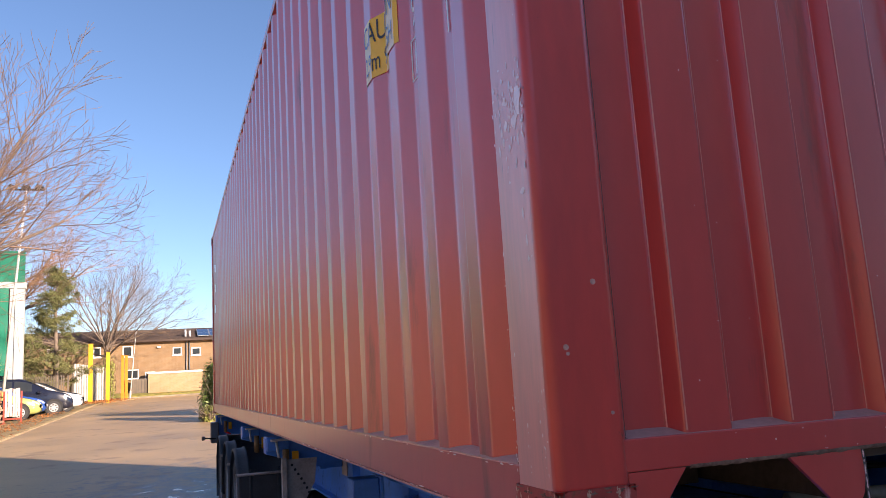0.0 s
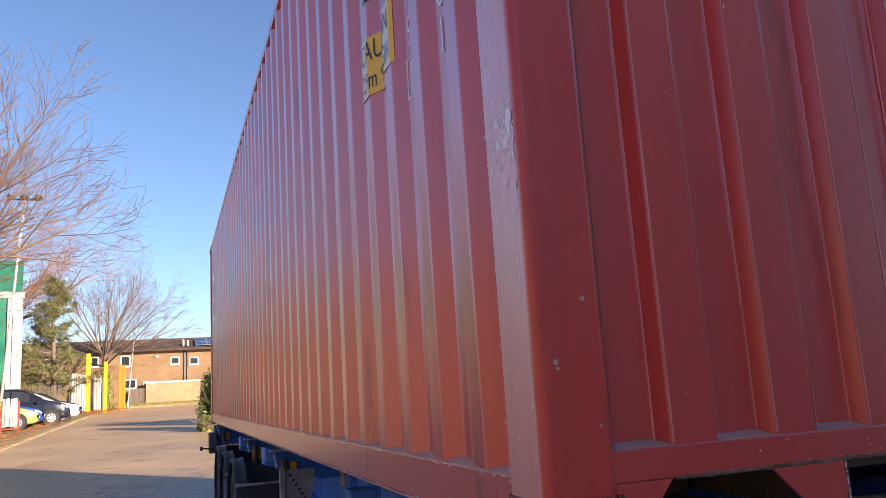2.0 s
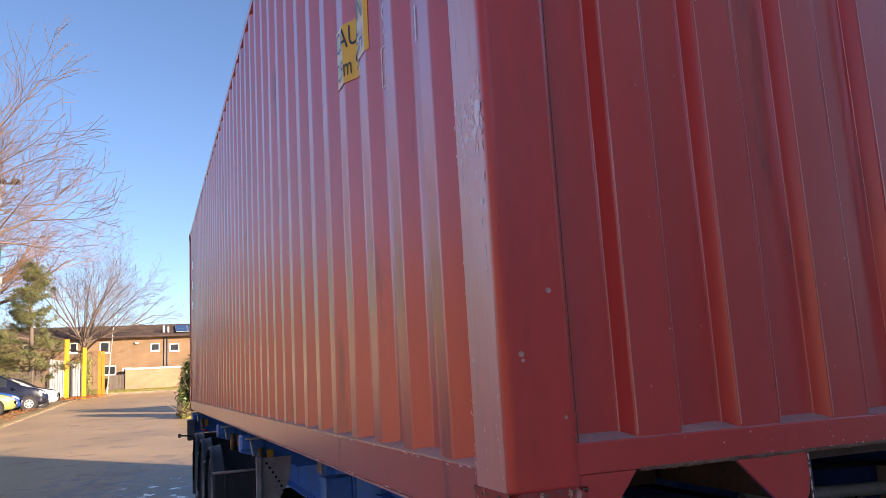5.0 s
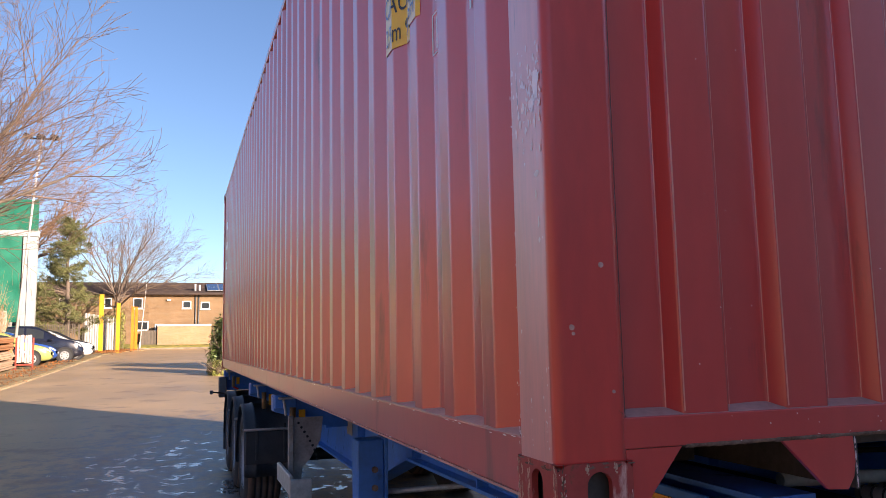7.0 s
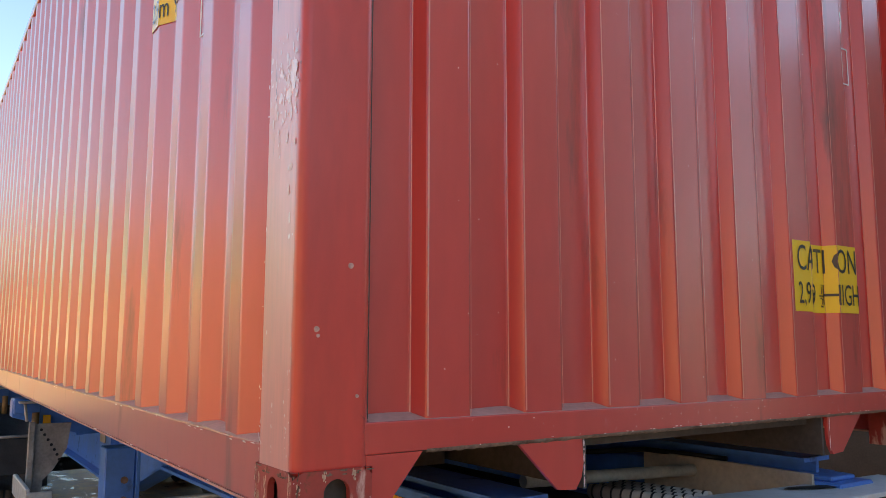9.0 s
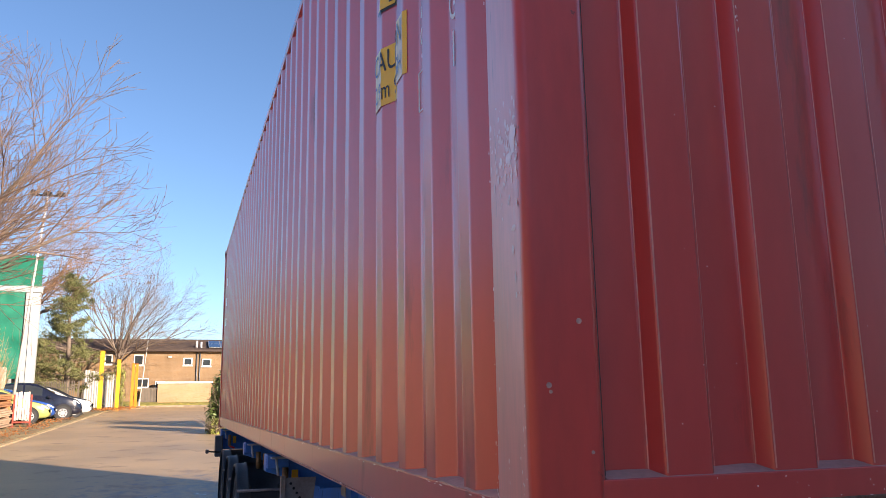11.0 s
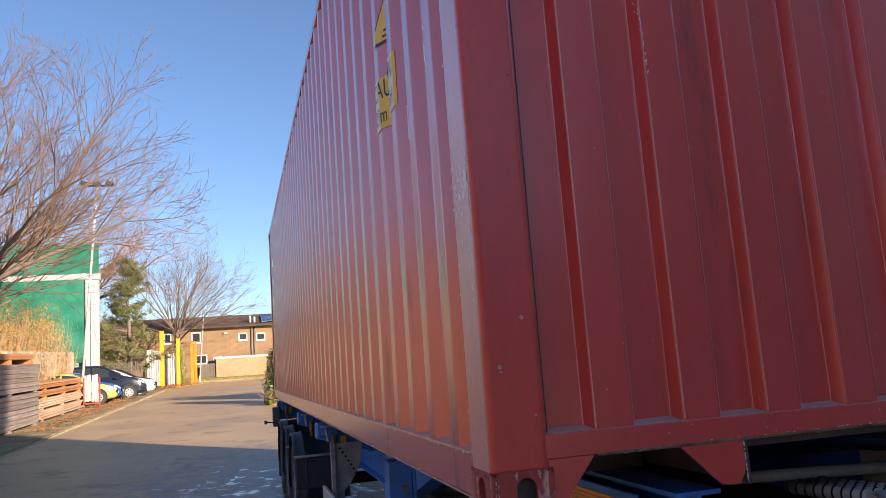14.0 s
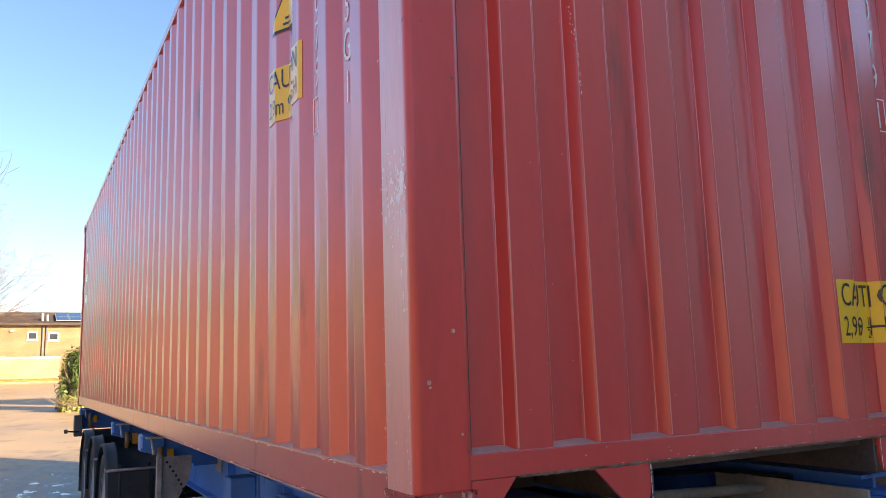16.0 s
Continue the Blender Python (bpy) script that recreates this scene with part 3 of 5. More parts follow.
    for k in range(120):
        faces.append((2 * k, 2 * k + 2, 2 * k + 3, 2 * k + 1))
    own(pydata("sill_ledge", verts, faces, "ledge", None, "dusty welded ledge on the sill", True))
    webs = [[(.150, .1372), (.278, .1372), (.206, .050), (.176, .006), (.150, .006)],
            [(.520, .1372), (.712, .1372), (.715, .080), (.708, .048), (.690, .022), (.636, .026)]]
    for mirrored in (0, 1):
        for pts in webs:
            q = [((WID - x) if mirrored else x, ZB + z) for x, z in pts]
            P("tunnel_web", prism(B(), q, "y", 0.004, 0.015, 0.0008), "paint", "red steel web plate with chipped pale edge")
    for x0, x1 in ((0.722, 0.732), (WID - 0.732, WID - 0.722)):
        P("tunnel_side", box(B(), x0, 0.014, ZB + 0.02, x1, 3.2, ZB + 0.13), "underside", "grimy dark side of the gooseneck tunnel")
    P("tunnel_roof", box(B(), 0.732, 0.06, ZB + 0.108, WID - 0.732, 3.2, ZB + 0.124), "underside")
    # corner posts and castings
    for x0, x1, near in ((0.0, 0.156, 1), (WID - 0.156, WID, 0)):
        bm = box(B(), x0, 0.0, ZB + 0.104, x1, 0.168, ZT - 0.104, 0.019, 5)
        for pl in P("corner_post", bm, "post_paint", "", True).data.polygons:
            pl.use_smooth = pl.area < 0.08
        P("corner_post", box(B(), x0, LEN - 0.16, ZB + 0.116, x1, LEN, ZT - 0.116, 0.010, 2), "post_paint")
    for z in (ZB, ZT - 0.118):
        for x, sx in ((-0.003, 1), (WID + 0.003, -1)):
            for y, sy in ((-0.003, 1), (LEN + 0.003, -1)):
                own(casting(x, y, z, sx, sy, None))
    # scraped strip down the side of the near post
    verts, faces, nn = [], [], 160
    for k in range(nn + 1):
        z = ZB + 0.118 + (HGT - 0.236) * k / nn
        verts += [(0.0004, 0.020 + 0.003 * noise.noise((z * 14, 0, 0)), z), (-0.0012 + 0.0004 * noise.noise((z * 5, 2, 0)), 0.028, z), (-0.0012, 0.160, z)]
    for k in range(nn):
        for j in (0, 1):
            a = 3 * k + j
            faces.append((a, a + 1, a + 4, a + 3))
    own(pydata("scraped_face", verts, faces, "scraped", None, "scraped pink-streaked face of the post", True))
    # chips: the pale patch, flakes along edges, bolts marks
    s, U, V = [], (0, 1, 0), (0, 0, 1)
    X = -0.0018
    for k in range(26):
        s.append(((X, 0.045 + random.uniform(-.028, .030), 2.005 + random.uniform(-.07, .06)), U, V, random.uniform(.0015, .006), random.uniform(.003, .010)))
    s.append(((X, 0.036, 2.020), U, V, 0.017, 0.032))
    s.append(((X, 0.060, 1.985), U, V, 0.016, 0.010))
    s.append(((X, 0.100, 1.985), U, V, 0.010, 0.013))
    for k in range(70):
        s.append(((X, 0.02 + 0.135 * random.random(), 2.0 + random.gauss(0, .06)), U, V, random.uniform(.001, .006), random.uniform(.002, .012)))
    for z, y, a, b in ((1.835, .045, .012, .008), (1.79, .050, .006, .012), (1.735, .042, .004, .016), (1.865, .10, .004, .004), (1.70, .04, .006, .009), (1.90, .06, .004, .01), (1.52, .14, .003, .006)):
        s.append(((X, y, z), U, V, a, b))
    for k in range(70):
        z = random.uniform(1.29, 1.45) if k < 34 else random.uniform(1.3, 3.6)
        y = random.choice((0.164, 0.158, 0.045, 0.03, 0.10)) + random.uniform(-.01, .006)
        s.append(((X, y, z), U, V, random.uniform(.0008, .0035), random.uniform(.001, .007)))
    for k in range(30):
        y = 0.2 + random.random() ** 2 * 7
        s.append(((0.0005, y, ZB + 0.152 + random.uniform(-.006, .003)), U, V, random.uniform(.003, .018), random.uniform(.0008, .002)))
    for k in range(26):
        s.append(((0.0, 0.3 + random.random() * 3, ZB + 0.0375 + random.uniform(0, .006)), U, V, random.uniform(.004, .03), random.uniform(.001, .002)))
    tagged(own(chips("paint_chip", s, None)), "pale paint chips", kind="stuff")
    s, U = [], (1, 0, 0)
    for x0, x1 in ((0.715, 0.715), (WID - 0.715, WID - 0.715)):
        for k in range(22):
            z = ZB + random.uniform(.030, .132)
            s.append(((x0 + (-.003 if x0 < 1 else .003), -0.0005, z), U, V, random.uniform(.001, .0025), random.uniform(.003, .009)))
    for k in range(40):
        s.append(((random.uniform(.29, 2.2), -0.0024, ZB + 0.141 + random.uniform(0, .005)), U, V, random.uniform(.001, .007), random.uniform(.0006, .0018)))
    for k in range(46):
        s.append(((random.uniform(.2, 2.2), -0.0024, ZB + random.uniform(.15, .197)), U, V, random.uniform(.0008, .0024), random.uniform(.0008, .002)))
    for k in range(9):
        x = random.choice((.004, .012, .156)) + random.uniform(-.004, .004)
        s.append(((x, -0.0045, random.uniform(ZB + .02, ZB + .116)), U, V, random.uniform(.0008, .002), random.uniform(.001, .006)))
    for k in range(70):
        x = random.uniform(.3, 2.2)
        s.append(((x, depth_at(END, x) - 0.005, random.uniform(1.4, 3.3)), U, V, random.uniform(.0006, .0016), random.uniform(.0008, .0025)))
    for k in range(28):
        z = 2.62 - 0.011 * k - random.uniform(0, .02)
        x = 0.538 + 0.0005 * k + random.uniform(-.003, .003)
        s.append(((x, depth_at(END, x) - 0.006, z), U, V, random.uniform(.0008, .0022), random.uniform(.002, .006)))
    tagged(own(chips("paint_chip", s, None)), "pale paint chips", kind="stuff")
    # plugs in the front of the post
    for x, z in ((0.109, 1.647), (0.040, 1.525), (0.043, 1.513), (0.126, 1.40)):
        r = 0.0065 if z not in (1.513, 1.40) else 0.004
        P("plug", cyl(B(), (x, 0.002, z), (x, -0.0022, z), r, r * .8, 12), "plug", "small worn metal plug")
    # dark strip along the edge trim seam beside the post
    P("seam", box(B(), 0.1565, 0.022, ZB + 0.2, 0.1625, 0.046, ZT - 0.12), "underside", "dark strip along the seam beside the post")
    # rusted edge of the near casting
    s = []
    for k in range(16):
        s.append(((-0.0034, 0.012 + random.uniform(0, .16), ZB + 0.112 + random.uniform(-.008, .003)), (0, 1, 0), V, random.uniform(.003, .014), random.uniform(.0012, .003)))
    for k in range(8):
        s.append(((random.uniform(0, .16), -0.0034, ZB + 0.114 + random.uniform(-.005, .002)), U, V, random.uniform(.003, .012), random.uniform(.0015, .004)))
    for k in range(10):
        s.append(((-0.0034, random.choice((0.006, 0.172)) + random.uniform(-.006, .005), ZB + random.uniform(.0, .116)), (0, 1, 0), V, random.uniform(.0008, .003), random.uniform(.003, .012)))
    for k in range(12):
        s.append(((0.002 + random.uniform(0, .012), -0.0034, ZB + random.uniform(.0, .116)), U, V, random.uniform(.001, .004), random.uniform(.003, .012)))
    tagged(own(chips("rust_stains", s, None, "rust")), "rust stains", kind="stuff")
    # pale primer bared on the casting's corners
    s = []
    for k in range(120):
        y = random.choice((0.004, 0.012, 0.125, 0.160, 0.172)) + random.uniform(-.008, .006)
        s.append(((-0.0038, min(.178, max(0, y)), ZB + random.uniform(.004, .112)), (0, 1, 0), V, random.uniform(.0006, .0026), random.uniform(.002, .011)))
    for k in range(50):
        x = random.choice((0.003, 0.010, 0.060, 0.120)) + random.uniform(-.004, .004)
        s.append(((x, -0.0038, ZB + (random.uniform(.004, .112) if x < .03 else random.uniform(.098, .115))), U, V, random.uniform(.0006, .0026), random.uniform(.0015, .006)))
    tagged(own(chips("peeled_primer", s, None, "peel")), "pale primer bared at the casting's corners", kind="stuff")
    # ragged weld bead under the sill
    verts, faces = [], []
    for k in range(301):
        x = 0.285 + (WID - 0.57) * k / 300
        e = 0.0035 + 0.004 * abs(noise.noise((x * 34, 2, 0))) + 0.003 * abs(noise.noise((x * 90, 5, 0)))
        verts += [(x, 0.0008, ZB + 0.1395 + 0.4 * e), (x, -0.0006, ZB + 0.138), (x, 0.0040, ZB + 0.1375 - e)]
    for k in range(300):
        for j in (0, 1):
            a = 3 * k + j
            faces.append((a, a + 1, a + 4, a + 3))
    own(pydata("weld_bead", verts, faces, "rust", None, "ragged grey-brown weld bead", True))
    # stickers and lettering
    def sticker(wall, a, z):
        own(applied("height_sticker", rect_bm(0.41, 0.215), wall, a, z, 0.0025, "yellow_film", None, "yellow caution height sticker"))
        g = -1 if wall == "side" else 1
        k = -0.020 if wall == "end" else 0.0
        for txt, du, dz, size, sx in (("CAUTION", k, 0.018, 0.112, 0.66 if k else 0.70), ("2,9m 9", k - 0.088, -0.083, 0.095, 0.60), ("1", k + 0.022, -0.048, 0.045, 0.8), ("2", k + 0.022, -0.090, 0.045, 0.8), ("HIGH", k + 0.100, -0.083, 0.095, 0.64)):
            own(applied("lettering", text_bm(txt, size), wall, a + g * du, z + dz, 0.0045, "black_film", None, "black lettering", sx))
        own(applied("fraction_bar", rect_bm(0.026, 0.004), wall, a + g * (k + 0.022), z - 0.054, 0.0045, "black_film", None))
    sticker("side", 1.070, 2.622)
    sticker("end", 1.797, 1.707)
    tri = B()
    tri.faces.new([tri.verts.new(p) for p in ((-.122, -.015, 0), (.122, -.015, 0), (0, .215, 0))])
    own(applied("warning_border", tri, "side", 1.088, 2.885, 0.0022, "black_film", None, "dark border of the warning triangle"))
    tri = B()
    tri.faces.new([tri.verts.new(p) for p in ((-.106, -.005, 0), (.106, -.005, 0), (0, .195, 0))])
    own(applied("warning_triangle", tri, "side", 1.088, 2.885, 0.0045, "yellow_film", None, "yellow warning triangle"))
    for dz, n_ in ((0.035, .03), (0.012, .05)):
        own(applied("warning_bar", rect_bm(n_, 0.010), "side", 1.10, 2.885 + dz, 0.0065, "black_film", None))
    def letters(wall, a, rows):
        for ch, z in rows:
            own(applied("marking", text_bm(ch, 0.150), wall, a, z - 0.052, 0.003, "white_film", None, "white stencilled marking", 0.60))
    def boxed(wall, a, z):
        for du, dz, w_, h_ in ((0, .063, .078, .005), (0, -.063, .078, .005), (-.037, 0, .005, .126), (.037, 0, .005, .126)):
            own(applied("check_box", rect_bm(w_, h_), wall, a - du if wall == "side" else a + du, z + dz, 0.003, "white_film", None))
        letters(wall, a, (("1", z),))
    letters("side", 0.497, (("4", 2.835), ("5", 2.700), ("G", 2.568), ("1", 2.432)))
    letters("side", 0.780, (("0", 2.850), ("7", 2.716), ("9", 2.582)))
    boxed("side", 0.780, 2.430)
    letters("end", 2.005, (("0", 2.885), ("7", 2.745), ("9", 2.605)))
    boxed("end", 2.008, 2.455)
    # two small white marks far along the side
    for z in (3.42, 3.1, 2.78):
        own(applied("marking", rect_bm(0.10, 0.12), "side", 11.35, z, 0.003, "white_film", None))
    return c


make_container()


# ---- the skeletal trailer under it ----
def wheel(parent, x, y, z, out):
    """A trailer wheel: tyre with grooves, and a dished rim; out: -1 faces the left, +1 the right."""
    r, wd = 0.505, 0.36
    bm = B()
    prof = [(0.30, 0.02), (0.36, 0.0), (0.45, 0.005), (0.485, 0.03), (0.505, 0.055)]
    for g in (0.10, 0.16, 0.22, 0.28):
        prof += [(0.505, g - 0.012), (0.488, g - 0.009), (0.488, g + 0.009), (0.505, g + 0.012)]
    prof += [(0.505, 0.305), (0.485, 0.335), (0.45, 0.355), (0.36, 0.36), (0.30, 0.34)]
    n, rings = 40, []
    for k in range(n):
        a = 2 * math.pi * k / n
        rings.append([bm.verts.new((x - out * u, y + q * math.cos(a), z + q * math.sin(a))) for q, u in prof])
    for k in range(n):
        for j in range(len(prof) - 1):
            f = bm.faces.new((rings[k][j], rings[k][j + 1], rings[(k + 1) % n][j + 1], rings[(k + 1) % n][j]))
            f.smooth = True
    bmesh.ops.recalc_face_normals(bm, faces=bm.faces[:])
    hub = thing("wheel", (0, 0, 0))
    hub.parent = parent
    t = part("tyre", bm, "rubber", hub, "black tyre with dusty tread")
    t.data.materials.append(M["tread"])
    for p in t.data.polygons:
        c = Vector(p.center)
        if math.hypot(c.y - y, c.z - z) > 0.49:
            p.material_index = 1
    bm = B()
    prof, rings = [(0.02, 0.16), (0.12, 0.15), (0.17, 0.10), (0.24, 0.09), (0.29, 0.06), (0.31, 0.02), (0.30, 0.01)], []
    for k in range(n):
        a = 2 * math.pi * k / n
        rings.append([bm.verts.new((x - out * u, y + q * math.cos(a), z + q * math.sin(a))) for q, u in prof])
    for k in range(n):
        for j in range(len(prof) - 1):
            bm.faces.new((rings[k][j], rings[k][j + 1], rings[(k + 1) % n][j + 1], rings[(k + 1) % n][j])).smooth = True
    part("rim", bm, "offwhite", hub, "pale steel wheel rim")


def mudguard(parent, x, y, z, out):
    """A black quarter-round guard over a wheel, with ribs."""
    bm = B()
    n, r, wd = 22, 0.585, 0.56
    inner = []
    for k in range(n + 1):
        a = math.pi * (-0.06 + 1.12 * k / n)
        rr = r
        row = []
        for u, q in ((0.0, rr - 0.03), (0.004, rr - 0.004), (0.03, rr), (0.10, rr), (0.105, rr + 0.010), (0.125, rr + 0.010), (0.13, rr), (wd - 0.10, rr), (wd - 0.095, rr + 0.010), (wd - 0.075, rr + 0.010), (wd - 0.07, rr), (wd - 0.03, rr), (wd, rr - 0.01)):
            row.append(bm.verts.new((x - out * u, y - q * math.cos(a), z + q * math.sin(a) * 0.96)))
        inner.append(row)
    for k in range(n):
        for j in range(len(inner[0]) - 1):
            f = bm.faces.new((inner[k][j], inner[k][j + 1], inner[k + 1][j + 1], inner[k + 1][j]))
            f.smooth = True
    bmesh.ops.solidify(bm, geom=bm.faces[:], thickness=0.006)
    part("mudguard", bm, "mudguard", parent, "glossy black ribbed mudguard")
    y0 = y - 0.60
    bm = box(B(), min(x, x - out * .42) + .01, y0 - 0.012, z + 0.02, max(x, x - out * .42) - .01, y0 + 0.004, z + 0.33, 0.004)
    part("mud_flap", bm, "rubber", parent, "black rubber flap")
    for u in (0.115, 0.38):
        part("strap", box(B(), x - out * u - .012, y0 - .022, z + .06, x - out * u + .012, y0 - .010, z + .40, .004), "rubber", parent)
    part("mudguard_bar", cyl(B(), (x - out * -0.01, y0 - 0.03, z + 0.35), (x - out * 0.62, y0 - 0.03, z + 0.35), 0.013, n=10), "grubby", parent)


def make_trailer():
    t = thing("container_trailer", (0, 0, -0.15), "blue steel skeletal container trailer with three axles", "trailer")
    made = []
    def add(name, bm, m, label=""):
        ob = part(name, bm, m, None, label)
        made.append(ob)
        return ob
    G = -0.15
    # main beams: deep behind, stepped up to the gooseneck in front
    for xc in (0.62, WID - 0.62):
        web = [(0.10, 1.135), (12.0, 1.135), (12.0, 0.80), (6.4, 0.60), (3.9, 0.60), (3.0, 0.86), (0.10, 0.90)]
        add("main_beam", prism(B(), web, "x", xc - 0.008, xc + 0.008), "blue", "blue welded main beam")
        add("beam_flange", box(B(), xc - 0.07, 0.10, 1.135, xc + 0.07, 3.3, 1.148), "blue")
        add("beam_flange", box(B(), xc - 0.07, 3.3, 1.118, xc + 0.07, 12.0, 1.134), "blue")
        low = [(0.10, 0.885), (3.0, 0.845), (3.9, 0.585), (6.4, 0.585), (12.0, 0.785), (12.0, 0.80), (6.4, 0.60), (3.9, 0.60), (3.0, 0.86), (0.10, 0.90)]
        add("beam_flange", prism(B(), low, "x", xc - 0.07, xc + 0.07), "blue")
        for y in (1.9, 2.9, 4.3, 5.6, 7.7, 9.0, 10.4):
            add("stiffener", box(B(), xc - 0.062, y, 0.87 if y < 3 else 0.78, xc + 0.062, y + 0.012, 1.117), "blue")
    # outrigger box girders and twistlocks
    for y, d in ((0.13, 0.14), (4.85, 0.16), (7.0, 0.12), (11.85, 0.16)):
        z1 = 1.112
        for x0, x1 in ((0.02, 0.60), (WID - 0.60, WID - 0.02)):
            if y < 1:
                continue
            pts = [(x0, z1), (x1, z1), (x1, 0.86), (x0 + .45 if x0 < 1 else x1 - .01, 0.86), (x0, 1.0)] if x0 < 1 else [(x0, z1), (x1, z1), (x1, 1.0), (x1 - .45, 0.86), (x0, 0.86)]
            add("outrigger", prism(B(), pts, "y", y, y + d, 0.006), "blue", "blue tapered outrigger")
            xo = x0 + 0.09 if x0 < 1 else x1 - 0.09
            add("twistlock_box", box(B(), xo - 0.085, y - 0.03, 1.02, xo + 0.085, y + d + 0.03, z1 + 0.012, 0.008), "blue")
            add("twistlock_pin", cyl(B(), (xo + .05, y - 0.055, 1.03), (xo + .05, y - 0.055, 0.86), 0.024, n=12), "brassy", "brassy twistlock handle shaft")
            add("twistlock_tip", cyl(B(), (xo + .05, y - 0.055, 0.865), (xo + .13, y - 0.075, 0.825), 0.014, n=10), "redlens", "red twistlock tip")
            add("reflector", box(B(), xo + 0.10, y - 0.036, 0.90, xo + 0.15, y - 0.028, 1.01, 0.002), "amber", "amber side reflector")
            add("lock_lever", cyl(B(), (xo - .02, y - 0.05, 1.10), (xo - .01, y - 0.12, 0.98), 0.010, n=8), "galv")
            add("lever_plate", box(B(), xo - 0.06, y - 0.10, 1.095, xo + 0.08, y - 0.02, 1.110, 0.003), "galv")
    # gooseneck: side plates with reflective tape, box beams, tray and hoses
    for x0, x1, s in ((0.500, 0.512, -1), (WID - 0.512, WID - 0.500, 1)):
        add("neck_plate", box(B(), x0, 0.24, 0.96, x1, 1.2, 1.131, 0.003), "blue", "blue neck side plate")
        xa, xb = (x0 - 0.004, x0 - 0.001) if s < 0 else (x1 + 0.001, x1 + 0.004)
        add("reflective_tape", box(B(), xa, 0.243, 1.058, xb, 0.98, 1.106), "amber", "yellow reflective tape")
        for k in range(3):
            add("tape_groove", box(B(), xa - 0.0015 if s < 0 else xb, 0.243, 1.068 + 0.012 * k, xa if s < 0 else xb + 0.0015, 0.98, 1.070 + 0.012 * k), "brassy")
        add("white_tape", box(B(), xa, 0.28, 1.018, xb, 0.98, 1.044), "offwhite", "white reflective tape")
        for k in range(8):
            add("tape_mark", box(B(), xa - 0.0015 if s < 0 else xb, 0.30 + 0.08 * k, 1.024, xa if s < 0 else xb + 0.0015, 0.335 + 0.08 * k, 1.038), "black")
    for x0, x1 in ((0.516, 0.700), (WID - 0.700, WID - 0.516)):
        add("neck_beam", box(B(), x0, -0.02, 0.93, x1, 3.2, 1.085, 0.006), "blue", "blue box beam of the gooseneck")
        add("neck_lug", box(B(), x0 + 0.02, 0.02, 1.085, x1 - 0.03, 0.16, 1.10, 0.005), "blue")
    add("cream_side", box(B(), 1.722, 0.06, 0.90, 1.734, 0.73, 1.108, 0.003), "beige", "grimy cream side plate")
    add("dark_tray", box(B(), 0.71, 0.02, 0.88, 1.72, 3.0, 0.90), "underside", "dark tray between the beams")
    add("cream_bar", cyl(B(), (0.98, 0.54, 1.088), (1.715, 0.50, 1.066), 0.020, n=12), "beige", "cream pipe across the neck")
    add("right_ledge", box(B(), 1.75, 0.10, 1.086, 1.92, 0.50, 1.098, 0.003), "blue")
    for j in range(4):
        p0, p1 = Vector((1.163 + .042 * j, 0.44, 1.058)), Vector((1.230 + .042 * j, 0.155, 1.058))
        add("hose", cyl(B(), p0, p1, 0.021, n=12), "hose", "grey banded air hose")
        for k in range(9):
            m = p0.lerp(p1, (k + .5) / 9)
            d = (p1 - p0).normalized() * 0.003
            add("hose_band", cyl(B(), m - d, m + d, 0.0225, n=12), "black")
    plate = [(1.24, 0.150), (1.55, 0.105), (2.10, 0.060), (2.10, -0.12), (1.10, -0.10)]
    add("cover_plate", prism(B(), plate, "z", 1.060, 1.075, 0.003), "offwhite", "off-white plate with an oval hand hole")
    bm = B()
    ring = [bm.verts.new((1.672 + 0.095 * math.cos(q), 0.030 - 0.030 * math.cos(q) + 0.024 * math.sin(q), 1.0795)) for q in (2 * math.pi * k / 24 for k in range(24))]
    bm.faces.new(ring)
    made.append(part("hand_hole", bm, "black", None, "black oval hand hole"))
    for p0, p1 in (((1.45, 0.95, 1.09), (1.70, 0.70, 1.115)), ((1.70, 0.70, 1.115), (1.80, 0.42, 1.105))):
        add("cable", cyl(B(), p0, p1, 0.009, n=8), "black")
    # landing legs
    for x in (0.36, WID - 0.36):
        add("landing_leg", box(B(), x - 0.075, 3.05, 0.42, x + 0.075, 3.20, 0.965, 0.006), "blue", "blue landing leg")
        add("inner_leg", box(B(), x - 0.055, 3.07, 0.02, x + 0.055, 3.18, 0.42, 0.004), "grubby")
        add("leg_foot", box(B(), x - 0.13, 3.0, G + .01, x + 0.13, 3.25, G + .03, 0.004), "grubby")
        add("leg_post", box(B(), x - 0.05, 3.08, G + .03, x + 0.05, 3.17, 0.03), "grubby")
        add("leg_plate", box(B(), x + 0.077, 3.03, 0.56, x + 0.095, 3.22, 0.97, 0.002), "blue")
        for z in (0.80, 0.70):
            add("leg_bolt", cyl(B(), (x + 0.02, 3.045, z), (x + 0.02, 3.03, z), 0.018, n=8), "rust")
        add("leg_brace", cyl(B(), (x + .05 if x < 1 else x - .05, 3.15, 0.50), (0.62 if x < 1 else WID - .62, 3.9, 0.70), 0.03, n=8), "blue")
    add("leg_shaft", cyl(B(), (0.43, 3.12, 0.66), (WID - 0.43, 3.12, 0.66), 0.016, n=8), "galv")
    # side guard bracket
    for x, s in ((0.10, 1), (WID - 0.10, -1)):
        pts = [(x, 0.97), (x + s * .26, 0.97), (x + s * .24, 0.80), (x + s * .16, 0.66), (x + s * .10, 0.60), (x + s * .10, 0.45), (x, 0.45)]
        add("guard_bracket", prism(B(), pts, "y", 4.60, 4.612), "grubby", "perforated grey guard bracket")
